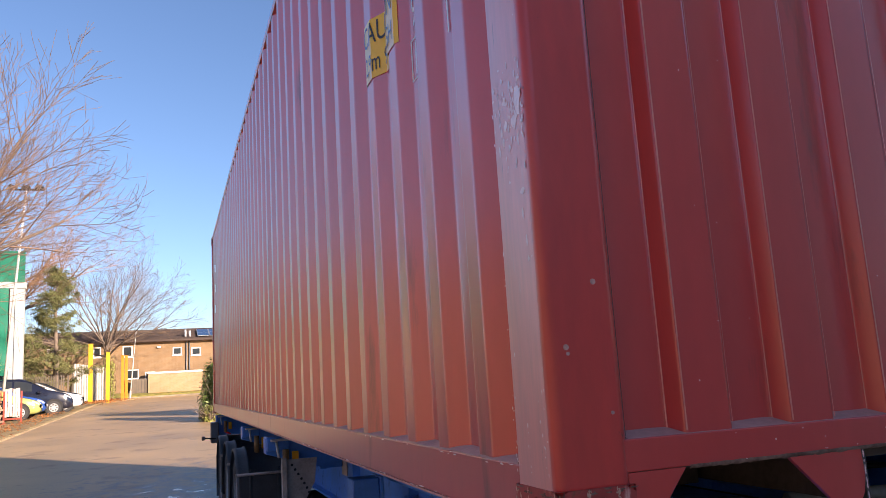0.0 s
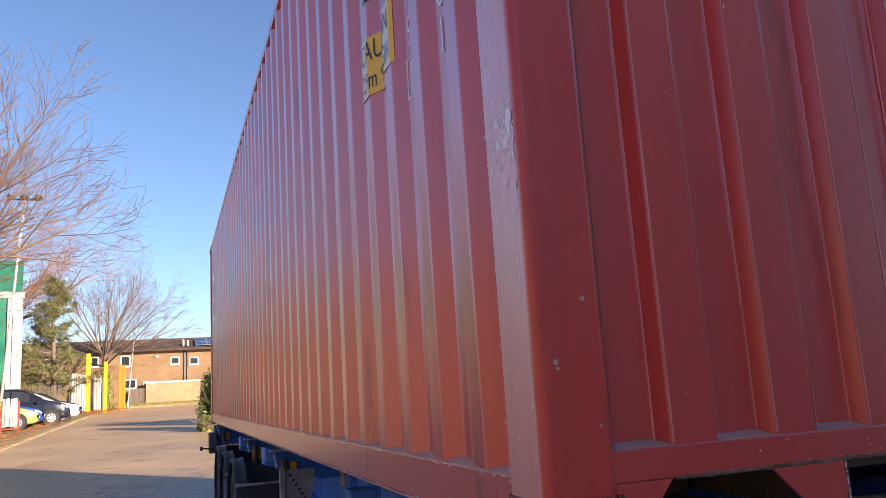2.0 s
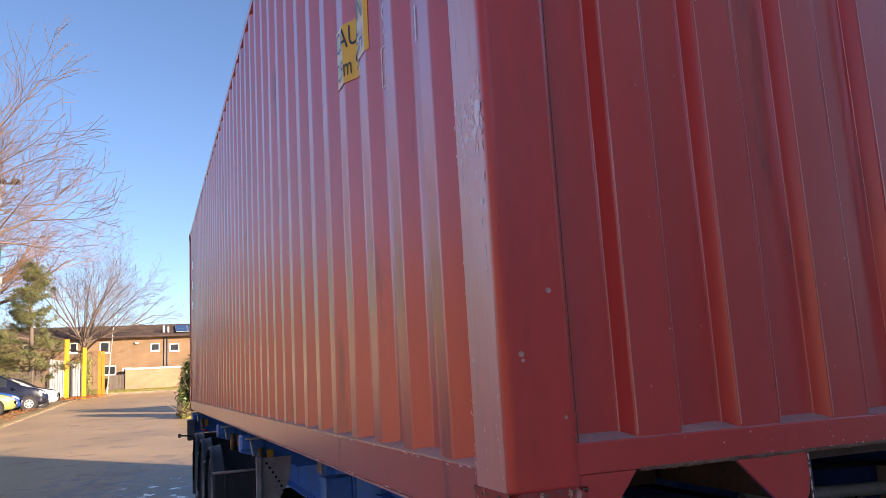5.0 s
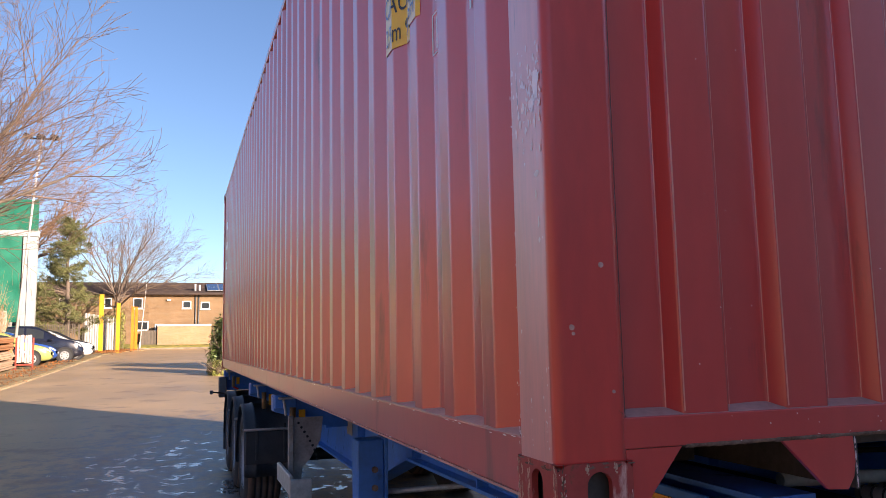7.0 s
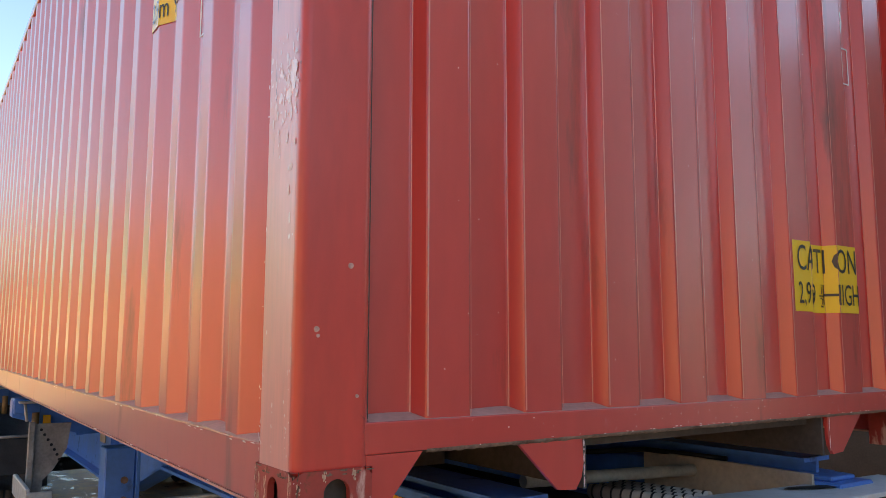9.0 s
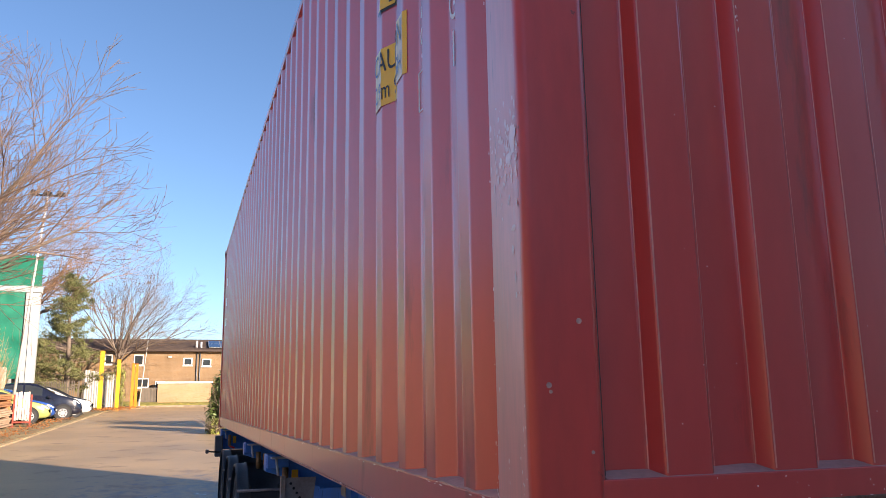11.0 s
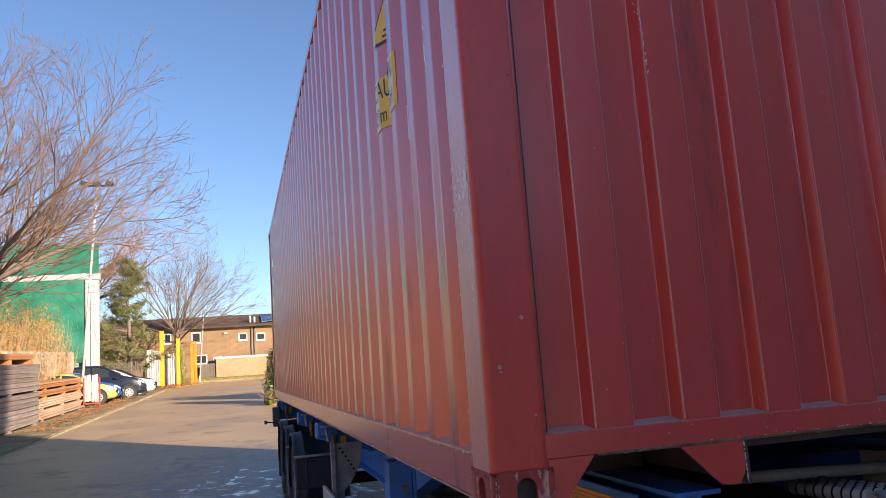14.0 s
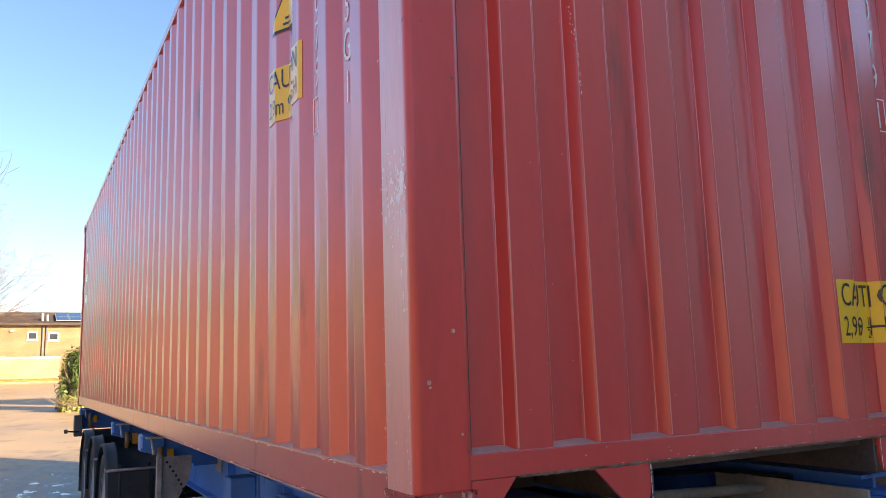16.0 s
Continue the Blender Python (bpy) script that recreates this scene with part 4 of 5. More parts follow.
        add("guard_post", box(B(), min(x, x + s * .035), 4.56, 0.40, max(x, x + s * .035), 4.60, 0.985, 0.003), "grubby")
        for k in range(9):
            a = -0.2 + 1.5 * k / 8
            px, pz = x + s * (.10 + .12 * math.sin(a)), 0.93 - 0.27 * (k / 8)
            add("bolt_hole", cyl(B(), (px, 4.599, pz), (px, 4.597, pz), 0.010, n=8), "black")
        add("guard_rail", box(B(), min(x - s * .05, x - s * .02), 4.15, 0.49, max(x - s * .05, x - s * .02), 4.85, 0.62, 0.006), "galv", "aluminium side guard rail")
        add("guard_rail_end", box(B(), min(x - s * .05, x + s * .10), 4.12, 0.42, max(x - s * .05, x + s * .10), 4.15, 0.60, 0.006), "galv")
    # web lettering that cannot be read
    for y in (5.1, 5.35, 5.6, 5.85):
        add("lettering_bar", box(B(), 0.605, y, 0.86, 0.609, y + 0.19, 0.905), "offwhite")
    for y in (1.74, 1.87, 1.99, 2.11):
        add("number_bar", box(B(), 0.605, y, 0.895, 0.609, y + 0.09, 0.935), "offwhite")
    add("pale_panel", box(B(), 0.604, 4.72, 0.80, 0.609, 4.90, 0.95), "beige")
    # axles, wheels, guards
    for y in (7.15, 8.46, 9.77):
        add("axle", cyl(B(), (0.15, y, G + .505), (WID - 0.15, y, G + .505), 0.065, n=14), "black")
        for x, out in ((-0.04, -1), (WID + 0.04, 1)):
            wheel(t, x, y, G + .505 - (-0.15), out)
            mudguard(t, x - out * -0.02, y, G + .50 + 0.15, out)
    # rear: lamp bar, bumper, marker stalk
    add("rear_beam", box(B(), 0.02, 11.96, 0.80, WID - 0.02, 12.05, 1.12, 0.006), "blue")
    add("rear_lamp_box", box(B(), -0.06, 11.80, 0.70, 0.06, 12.02, 1.02, 0.012), "mudguard", "black rear lamp housing")
    add("rear_flap", box(B(), -0.05, 10.5, 0.05, 0.35, 10.515, 0.62, 0.004), "mudguard")
    add("marker_stalk", cyl(B(), (0.0, 11.6, 0.78), (-0.17, 11.55, 0.80), 0.012, n=8), "black")
    add("marker_lamp", box(B(), -0.21, 11.52, 0.77, -0.16, 11.58, 0.83, 0.008), "mudguard")
    add("bumper", box(B(), 0.05, 12.02, 0.35, WID - 0.05, 12.10, 0.47, 0.01), "blue")
    for ob in made:
        ob.parent = t
        ob.matrix_parent_inverse = t.matrix_basis.inverted()
    return t


make_trailer()


# ---- unseen walls added to shade the yard, bounce sunlight and fill reflections ----
def make_added_walls():
    # two blocks out of view, placed toward the sun to shade the yard
    t = thing("shade_block", (14.6, -12.4, -0.15), "unseen tall grey block added to shade the yard", "building", kind="structure", rz=SUN_AZ)
    part("cladding", box(B(), -7.6, -7, -0.1, 1.0, 4, 13.5), "cladding", t)
    t = thing("far_shade_block", (33.8, -34.7, -0.15), "unseen far grey block added to widen the yard's shade", "building", kind="structure", rz=SUN_AZ)
    part("cladding", box(B(), -3.4, -5, -0.1, 3.1, 5, 26), "cladding", t)
    # added on the far side of the trailer, blocks the low sky there
    t = thing("added_side_wall", (6.0, 2, -0.15), "plain dark boarded wall added beyond the trailer to block low sky", "wall", kind="structure")
    part("boarding", box(B(), 0, -5, -0.1, 0.3, 5, 4.4), "palisade_dark", t)
    # out of view on the left, added to throw warm sunlight back
    t = thing("bounce_wall", (-26, -9, -0.15), "unseen buff rendered wall added to bounce warm sun onto the container", "wall", kind="structure")
    part("render_coat", box(B(), -0.4, -26, -0.1, 0, 34, 6.6), "buff_wall", t)
    # hidden behind the container, added only for its shadow across the road
    t = thing("shadow_wall", (6.0, 28, 0.3), "hidden dark boarded wall added to cast the shadow band on the road", "wall", kind="structure")
    part("boarding", box(B(), 0, 0, -0.2, 9, 0.3, 5.3), "palisade_dark", t)
    # stands behind the camera, added to darken reflections near the horizon
    t = thing("backdrop_wall", (0, -60, -0.15), "unseen long brown brick wall added to darken reflections and hide the horizon", "wall", kind="structure")
    part("brickwork", box(B(), -70, -3, -0.1, 90, 0, 12), "brick", t)


make_added_walls()


# ---- brick houses across the end of the road ----
def window(parent, x, y, z, w_, h_, fr=0.07):
    """A window in a wall that faces -y: a frame standing proud round a dark pane, with a sill."""
    f = thing("window")
    f.parent = parent
    bm = B()
    for x0, z0, x1, z1 in ((x, z, x + w_, z + fr), (x, z + h_ - fr, x + w_, z + h_), (x, z + fr, x + fr, z + h_ - fr), (x + w_ - fr, z + fr, x + w_, z + h_ - fr)):
        box(bm, x0, y - 0.05, z0, x1, y + 0.05, z1)
    part("window_frame", bm, "white", f, "white window frame")
    part("pane", box(B(), x + fr, y - 0.01, z + fr, x + w_ - fr, y, z + h_ - fr), "glass", f)
    part("sill", box(B(), x - 0.05, y - 0.10, z - 0.06, x + w_ + 0.05, y + 0.02, z), "white", f)


def make_houses():
    gz = ground_z(70)
    t = thing("brick_terrace", (0, 70, gz), "two-storey ochre brick terrace with a brown tiled roof", "house")
    o = Vector((0, 70, gz))
    def add(name, bm, m, label=""):
        for v in bm.verts:
            v.co -= o
        return part(name, bm, m, t, label)
    add("wall", box(B(), -34, 70, gz - 0.3, 30, 80, 6.15), "brick", "ochre brick wall")
    add("roof", prism(B(), [(69.6, 6.12), (75, 7.40), (80.4, 6.12), (80.4, 6.22), (75, 7.52), (69.6, 6.24)], "x", -34.4, 30.4), "roof", "brown tiled roof")
    add("fascia", box(B(), -34.4, 69.55, 6.02, 30.4, 69.6, 6.20), "roof")
    add("gutter", cyl(B(), (-34.4, 69.50, 6.10), (30.4, 69.50, 6.10), 0.055, n=8), "roof")
    for k in range(11):
        yy = 69.75 + 0.48 * k
        zz = 6.26 + (yy - 69.6) * 0.2375
        add("tile_course", box(B(), -34.3, yy, zz, 30.3, yy + 0.03, zz + 0.03), "roof")
    for x in (0.86, 0.60, -9.5):
        add("downpipe", cyl(B(), (x, 69.93, gz), (x, 69.93, 6.05), 0.05, n=8), "mudguard", "dark downpipe")
    add("vent_pipe", cyl(B(), (0.55, 70.4, 6.3), (0.55, 70.4, 7.05), 0.09, n=10), "offwhite", "pale vent pipe")
    add("vent_pipe", cyl(B(), (0.92, 70.4, 6.3), (0.92, 70.4, 6.95), 0.09, n=10), "offwhite", "pale vent pipe")
    # solar panels on the slope
    for i in range(6):
        for j in range(2):
            x0, y0 = 1.55 + 1.02 * i, 69.95 + 1.72 * j
            z0 = 6.36 + (y0 - 69.6) * 0.2375
            s = thing("solar_panel")
            s.parent = t
            for nm, m, g, h in (("panel_frame", "alu", 0, 0), ("cells", "solar", 0.05, 0.012)):
                bm = box(B(), x0 + g, y0 + g, 0, x0 + 1.0 - g, y0 + 1.66 - g, 0.03)
                for v in bm.verts:
                    v.co.z += z0 + (v.co.y - y0) * 0.2375 + h
                    v.co -= o
                part(nm, bm, m, s)
    for x, z, w_, h_ in ((-0.50, 4.88, 0.74, 0.66), (1.02, 4.80, 0.78, 0.66), (-4.48, 4.88, 0.78, 0.92), (-6.75, 4.95, 0.6, 0.85), (-4.15, 3.02, 0.95, 0.80), (-2.70, 2.95, 0.75, 0.62), (-10.2, 4.9, .8, .9), (-13.5, 4.9, .8, .9), (4.5, 4.85, .8, .7), (7.5, 4.85, .8, .7)):
        window(t, x, -0.01, z - gz, w_, h_, 0.085)
    add("security_light", box(B(), -1.75, 69.80, 5.55, -1.45, 69.98, 5.68, 0.02), "white")
    add("security_light", box(B(), -9.3, 69.80, 5.65, -9.0, 69.98, 5.80, 0.02), "white")
    return t


make_houses()


def make_garden_wall():
    gz = ground_z(69.4)
    t = thing("garden_wall", (-0.5, 69.2, gz), "pale brick garden wall with a white coping", "wall")
    part("brickwork", box(B(), -1.95, -0.11, -0.2, 2.4, 0.11, 1.90), "brick_pale", t)
    part("coping", box(B(), -2.0, -0.17, 1.90, 2.45, 0.17, 2.05, 0.01), "white", t, "white painted coping")
    g = thing("timber_gate", (-3.1, 69.25, gz), "weathered close-boarded timber gate beside the houses", "gate")
    for k in range(9):
        part("board", box(B(), -0.55 + 0.125 * k, -0.02, 0.0, -0.55 + 0.125 * k + 0.115, 0.02, 1.55 + 0.03 * (k % 2)), "palisade_dark", g)
    for x in (-0.66, 0.58):
        part("gate_post", box(B(), x, -0.06, -0.1, x + 0.10, 0.06, 1.75), "palisade_dark", g)


make_garden_wall()


# ---- kerbs ----
def make_kerbs():
    far = thing("kerb", (0, 68, ground_z(68)), "row of pale concrete kerb stones across the road end", "kerb", kind="structure")
    me = None
    for k in range(40):
        if me is None:
            bm = box(B(), -0.45, -0.07, -0.1, 0.45, 0.07, 0.13, 0.012)
            ob = part("kerb_stone", bm, "kerb", far)
            me = ob.data
        else:
            ob = new("kerb_stone", me)
            ob.parent = far
        ob.location = (-18 + 0.91 * k, 0, 0)
    side = thing("kerb", (0, 0, 0), "row of worn kerb stones along the verge", "kerb", kind="structure")
    me = None
    for k in range(46):
        y = 13 + 0.92 * k
        if me is None:
            ob = part("kerb_stone", box(B(), -0.07, -0.455, -0.12, 0.07, 0.455, 0.035, 0.025), "kerb_dirty", side)
            me = ob.data
        else:
            ob = new("kerb_stone", me)
            ob.parent = side
        ob.matrix_basis = pose(-5.92 + 0.012 * (y - 24), y, ground_z(y) + random.uniform(-.01, .012), 1.5, random.uniform(-1, 1), -0.7)


make_kerbs()


# ---- trees ----
def tube(verts, faces, pts, radii, n):
    base = len(verts)
    d = None
    for i, (p, r) in enumerate(zip(pts, radii)):
        q = pts[min(i + 1, len(pts) - 1)] - pts[max(i - 1, 0)]
        q.normalize()
        a = q.orthogonal().normalized() if d is None else (d - q * d.dot(q)).normalized()
        d = a
        b = q.cross(a)
        for k in range(n):
            t = 2 * math.pi * k / n
            verts.append(tuple(p + r * (math.cos(t) * a + math.sin(t) * b)))
    for i in range(len(pts) - 1):
        for k in range(n):
            q = (k + 1) % n
            faces.append((base + i * n + k, base + i * n + q, base + (i + 1) * n + q, base + (i + 1) * n + k))


def grow(rng, out, p, d, length, r, level, top, spread, lift, kids):
    """One limb and, by recursion, its branches. out: lists by level of tubes."""
    n = max(3, int(length / (0.35 if level < 2 else 0.22)))
    n = min(n, 9)
    pts, radii = [p.copy()], [r]
    for k in range(n):
        d = (d + Vector((rng.gauss(0, .06), rng.gauss(0, .06), rng.gauss(0, .05) + lift))).normalized()
        p = p + d * (length / n)
        pts.append(p.copy())
        radii.append(max(0.0035, r * (1 - 0.80 * (k + 1) / n)))
    out[level].append((pts, radii))
    if level >= top:
        return
    for k in range(kids[level]):
        f = 0.25 + 0.75 * (k + rng.random()) / kids[level]
        i = min(n - 1, int(f * n))
        a = rng.uniform(0, 2 * math.pi)
        q = (pts[i + 1] - pts[i]).normalized()
        s = q.orthogonal().normalized()
        s.rotate(Matrix.Rotation(a, 3, q))
        ang = rng.uniform(*spread)
        nd = (q * math.cos(ang) + s * math.sin(ang)).normalized()
        grow(rng, out, pts[i] + (pts[i + 1] - pts[i]) * rng.random(), nd, length * rng.uniform(.38, .62) * (1.15 - .35 * f), max(0.004, radii[i] * rng.uniform(.45, .65)), level + 1, top, spread, lift, kids)


def bare_tree(name, at, label, height, trunk_r, trunk_h, limbs, kids, seed, twig="twig", lean=(0, 0, 1), spread=(0.45, 0.95), lift=0.02, limb_len=None, up=(0.5, 1.0), aim=None, thin=0.0):
    rng = random.Random(seed)
    t = thing(name, at, label, "tree")
    top = len(kids)
    out = [[] for _ in range(top + 1)]
    tv, tf = [], []
    p, d = Vector((0, 0, -0.1)), Vector(lean).normalized()
    pts, radii = [p.copy()], [trunk_r * 1.25]
    for k in range(6):
        p = p + d * trunk_h / 6 + Vector((rng.gauss(0, .03), rng.gauss(0, .03), 0))
        pts.append(p.copy())
        radii.append(trunk_r * (1 - 0.30 * (k + 1) / 6))
    tube(tv, tf, pts, radii, 10)
    limb_len = limb_len or height - trunk_h
    for k in range(limbs):
        a = 2 * math.pi * (k + rng.random() * .6) / limbs
        e = rng.uniform(*up)
        dd = Vector((math.cos(a) * math.cos(e), math.sin(a) * math.cos(e), math.sin(e)))
        if aim and k % 2 == 0:
            dd = (dd + Vector(aim)).normalized()
        grow(rng, out, pts[-1 - (k % 2)], dd, limb_len * rng.uniform(.75, 1.05), trunk_r * rng.uniform(.42, .62), 0, top, spread, lift, kids)
    for pts, radii in out[0]:
        tube(tv, tf, pts, radii, 7)
    pydata("trunk", tv, tf, "bark", t, "pale brown trunk and limbs", True)
    bv, bf = [], []
    for lv in out[1:]:
        for pts, radii in lv:
            tube(bv, bf, pts, [r + thin for r in radii], 4 if radii[0] > 0.02 else 3)
    pydata("crown", bv, bf, twig, t, "crown of fine bare twigs", True)
    return t


bare_tree("bare_tree", (-5.35, 64.5, ground_z(64.5)), "round-crowned bare winter tree behind yellow posts", 10.5, 0.15, 4.2, 18, (9, 7, 4), 4, "twig", spread=(.3, .8), limb_len=6.9, up=(.08, 1.3), lift=.018, aim=(.10, 0, .05), thin=0.001)
bare_tree("bare_tree", (-9.9, 26.5, ground_z(27)), "tall bare tree with reddish twigs leaning over the yard", 13, 0.21, 4.2, 13, (9, 7, 4), 11, "twig_near", spread=(.3, .8), lift=.03, limb_len=8.2, up=(.3, 1.25), aim=(.50, .0, .15), thin=0.0032)
bare_tree("bare_tree", (-14.0, 62, ground_z(62)), "tall brown bare tree behind the sheeted building", 16, 0.35, 5.5, 10, (8, 6, 5), 23, "twig_red", spread=(.3, .75), limb_len=9.5, up=(.4, 1.2), aim=(.35, 0, .1), thin=0.004)
bare_tree("bare_tree", (-12.6, 32.5, ground_z(32)), "bare tree with fine reddish twigs behind the fence", 12, 0.17, 3.8, 11, (9, 7, 5), 57, "twig_near", spread=(.3, .8), limb_len=7.2, up=(.3, 1.2), aim=(.30, .0, .05), thin=0.001)
bare_tree("bare_tree", (-21, 40, ground_z(40)), "tall bare tree beyond the fence", 14, 0.30, 5, 8, (7, 6, 4), 31, "twig", spread=(.3, .75), limb_len=8, up=(.4, 1.1), thin=0.003)


def leaves(rng, places, size, slim=.45):
    """Many small bent leaf quads: places of (point, normal)."""
    verts, faces = [], []
    for p, nrm in places:
        q = Vector(nrm)
        a = q.orthogonal().normalized()
        a.rotate(Matrix.Rotation(rng.uniform(0, 6.28), 3, q.normalized()))
        b = q.cross(a).normalized()
        s = size * rng.uniform(.6, 1.3)
        p = Vector(p)
        k = len(verts)
        verts += [tuple(p - a * s), tuple(p + b * s * slim + q.normalized() * s * .15), tuple(p + a * s), tuple(p - b * s * slim + q.normalized() * s * .15)]
        faces += [(k, k + 1, k + 2), (k, k + 2, k + 3)]
    return verts, faces


def make_conifer():
    rng = random.Random(7)
    t = thing("conifer_tree", (-8.1, 58, ground_z(58)), "dark green Scots pine with uneven open crown", "tree")
    v, f = [], []
    tube(v, f, [Vector((0, 0, -.1)), Vector((.1, 0, 3)), Vector((-.05, 0, 6)), Vector((0.05, 0, 9.4))], [.22, .17, .11, .03], 8)
    pl = []
    for k in range(95):
        z = 1.6 + 7.8 * (k / 95)
        wide = 3.0 * (1 - (z / 9.9) ** 1.6) * rng.uniform(.45, 1.1) + 0.2
        a = rng.uniform(0, 6.28)
        tip = Vector((math.cos(a) * wide, math.sin(a) * wide, z + rng.uniform(-.3, .5)))
        root = Vector((0, 0, z - 0.25))
        tube(v, f, [root, (root + tip) / 2 + Vector((0, 0, .1)), tip], [.035, .02, .008], 4)
        for j in range(9):
            c = root.lerp(tip, rng.uniform(.35, 1.05)) + Vector((rng.gauss(0, .16), rng.gauss(0, .16), rng.gauss(.05, .14)))
            for m in range(26):
                q = Vector((rng.gauss(0, 1), rng.gauss(0, 1), rng.gauss(.4, .8))).normalized()
                pl.append((c + q * rng.uniform(.02, .26), q.orthogonal()))
    pydata("trunk", v, f, "bark", t, "", True)
    lv, lf = leaves(rng, pl, 0.12, .14)
    pydata("crown", lv, lf, "needle", t, "dark green needle clumps")


make_conifer()


def shrub(name, at, label, size, n, leaf, material, seed, twig="twig", stems=26):
    rng = random.Random(seed)
    t = thing(name, at, label, "shrub")
    sx, sy, sz = size
    v, f = [], []
    pl = []
    for k in range(stems):
        a, r = rng.uniform(0, 6.28), math.sqrt(rng.random())
        tip = Vector((math.cos(a) * r * sx, math.sin(a) * r * sy, sz * rng.uniform(.75, 1.05) * math.sqrt(max(.05, 1 - .6 * r * r))))
        root = Vector((tip.x * .45, tip.y * .45, -.1))
        mid = root.lerp(tip, .5) + Vector((rng.gauss(0, .08), rng.gauss(0, .08), .1))
        tube(v, f, [root, mid, tip], [.018, .011, .004], 4)
        for j in range(4):
            b0 = root.lerp(tip, rng.uniform(.4, .95))
            b1 = b0 + Vector((rng.gauss(0, .3), rng.gauss(0, .3), rng.uniform(.1, .5)))
            tube(v, f, [b0, b1], [.007, .003], 3)
    lumps = [Vector((rng.uniform(.2, .8) * math.cos(k * 2.4), rng.uniform(.2, .8) * math.sin(k * 2.4), .05 + .95 * (k / 45))) for k in range(46)]
    for k in range(n):
        c = rng.choice(lumps)
        q = Vector((rng.gauss(0, 1), rng.gauss(0, 1), rng.gauss(.15, 1))).normalized()
        p = Vector((c.x * (1.05 - .45 * c.z * c.z), c.y * (1.05 - .45 * c.z * c.z), c.z * .88)) + q * .26 * rng.random() ** .4
        p = Vector((p.x * sx, p.y * sy, max(.03, p.z) * sz))
        pl.append((p, q + Vector((0, 0, .3))))
    pydata("stem", v, f, twig, t)
    lv, lf = leaves(rng, pl, leaf)
    pydata("foliage", lv, lf, material, t)
    return t


shrub("laurel_bush", (1.22, 31.6, ground_z(31.6)), "glossy green laurel bush at the roadside", (1.1, 1.1, 2.3), 8000, 0.075, "leaf", 5)
shrub("grass_tuft", (0.75, 30.4, ground_z(30.4)), "yellow-green weeds at the foot of the bush", (0.55, 0.5, 0.55), 900, 0.06, "leaf_yellow", 6)
shrub("laurel_bush", (3.9, 33.2, ground_z(33)), "tall green laurel bush beyond the trailer", (1.6, 1.5, 4.2), 2500, 0.10, "leaf", 15)
for k, (x, y, h) in enumerate(((-10.3, 26, 4.2), (-10.1, 29.5, 4.7), (-10.2, 33, 5.2), (-10.0, 37, 5.3), (-10.0, 41, 5.2), (-10.7, 20, 3.8), (-11.3, 14, 3.6))):
    tagged(shrub("autumn_shrub", (x, y, ground_z(y)), "twiggy shrub with yellow and orange leaves behind the fence", (1.9, 2.4, h), 4200, 0.055, "leaf_orange", 40 + k, "twig_tan", 110), group="shrubs behind the fence")
shrub("ivy_bush", (-5.3, 66.5, ground_z(66)), "olive ivy-clad bush beside orange posts", (0.8, 0.8, 3.3), 1500, 0.08, "leaf_yellow", 71)
shrub("dark_bush", (-10.6, 59.5, ground_z(59)), "dark evergreen bush behind the fence", (1.7, 1.2, 4.6), 2600, 0.10, "needle", 72)


# ---- fences, gate, posts ----
def palisade(name, p0, p1, height, material, label, seed, step=0.15):
    rng = random.Random(seed)
    p0, p1 = Vector(p0), Vector(p1)
    L = (p1 - p0).length
    d = (p1 - p0) / L
    rz = math.degrees(math.atan2(d.y, d.x))
    t = thing(name, (p0.x, p0.y, ground_z(p0.y)), label, "fence", rz=rz)
    n = int(L / step)
    base = prism(B(), [(-.035, 0), (.035, 0), (.035, height - .07), (0, height), (-.035, height - .07)], "y", -.012, .012)
    ob = part("pale", base, material, t)
    me = ob.data
    for k in range(n):
        if k:
            ob = new("pale", me)
            ob.parent = t
        q = p0 + d * (k * step)
        ob.matrix_basis = pose(k * step, 0, ground_z(q.y) - ground_z(p0.y) + .05 + rng.uniform(-.015, .015), 0, rng.uniform(-.8, .8), 0)
    gz0, gz1 = 0, ground_z(p1.y) - ground_z(p0.y)
    for h in (.35, height - .4):
        bm = B()
        cyl(bm, (0, .03, gz0 + h), (L, .03, gz1 + h), .035, n=4)
        part("rail", bm, material, t)
    for k in range(int(L / 2.75) + 1):
        x = min(L, 2.75 * k)
        z = gz1 * x / L
        part("post", box(B(), x - .05, .05, z - .1, x + .05, .13, z + height), material, t)
    return t


palisade("palisade_fence", (-9.3, 15.0), (-9.3, 45.0), 2.75, "palisade", "weathered pale palisade fence behind timber stacks", 3)
palisade("palisade_fence", (-12.5, 55.6), (-7.0, 55.6), 2.1, "palisade_dark", "dark palisade fence behind the parked cars", 4)

def make_gate():
    t = thing("sheet_gate", (-7.45, 62.9, ground_z(62.9)), "grey ribbed sheet steel gate standing beside yellow posts", "gate", rz=4)
    for k in range(12):
        part("sheet_rib", prism(B(), [(.17 * k, 0), (.17 * k + .05, -.03), (.17 * k + .11, -.03), (.17 * k + .16, 0), (.17 * k + .16, .01), (.17 * k, .01)], "z", .1, 2.95 - .03 * k), "gate", t)
    part("gate_frame", box(B(), -.05, .012, .1, 2.1, .05, .2), "gate", t)
    part("gate_frame", box(B(), -.05, .012, 2.2, 2.1, .05, 2.3), "gate", t)
    part("gate_post", box(B(), -.12, -.04, -.1, -.05, .06, 2.75), "palisade_dark", t)
    part("gate_post", box(B(), 2.1, -.04, -.1, 2.17, .06, 2.5), "palisade_dark", t)


make_gate()


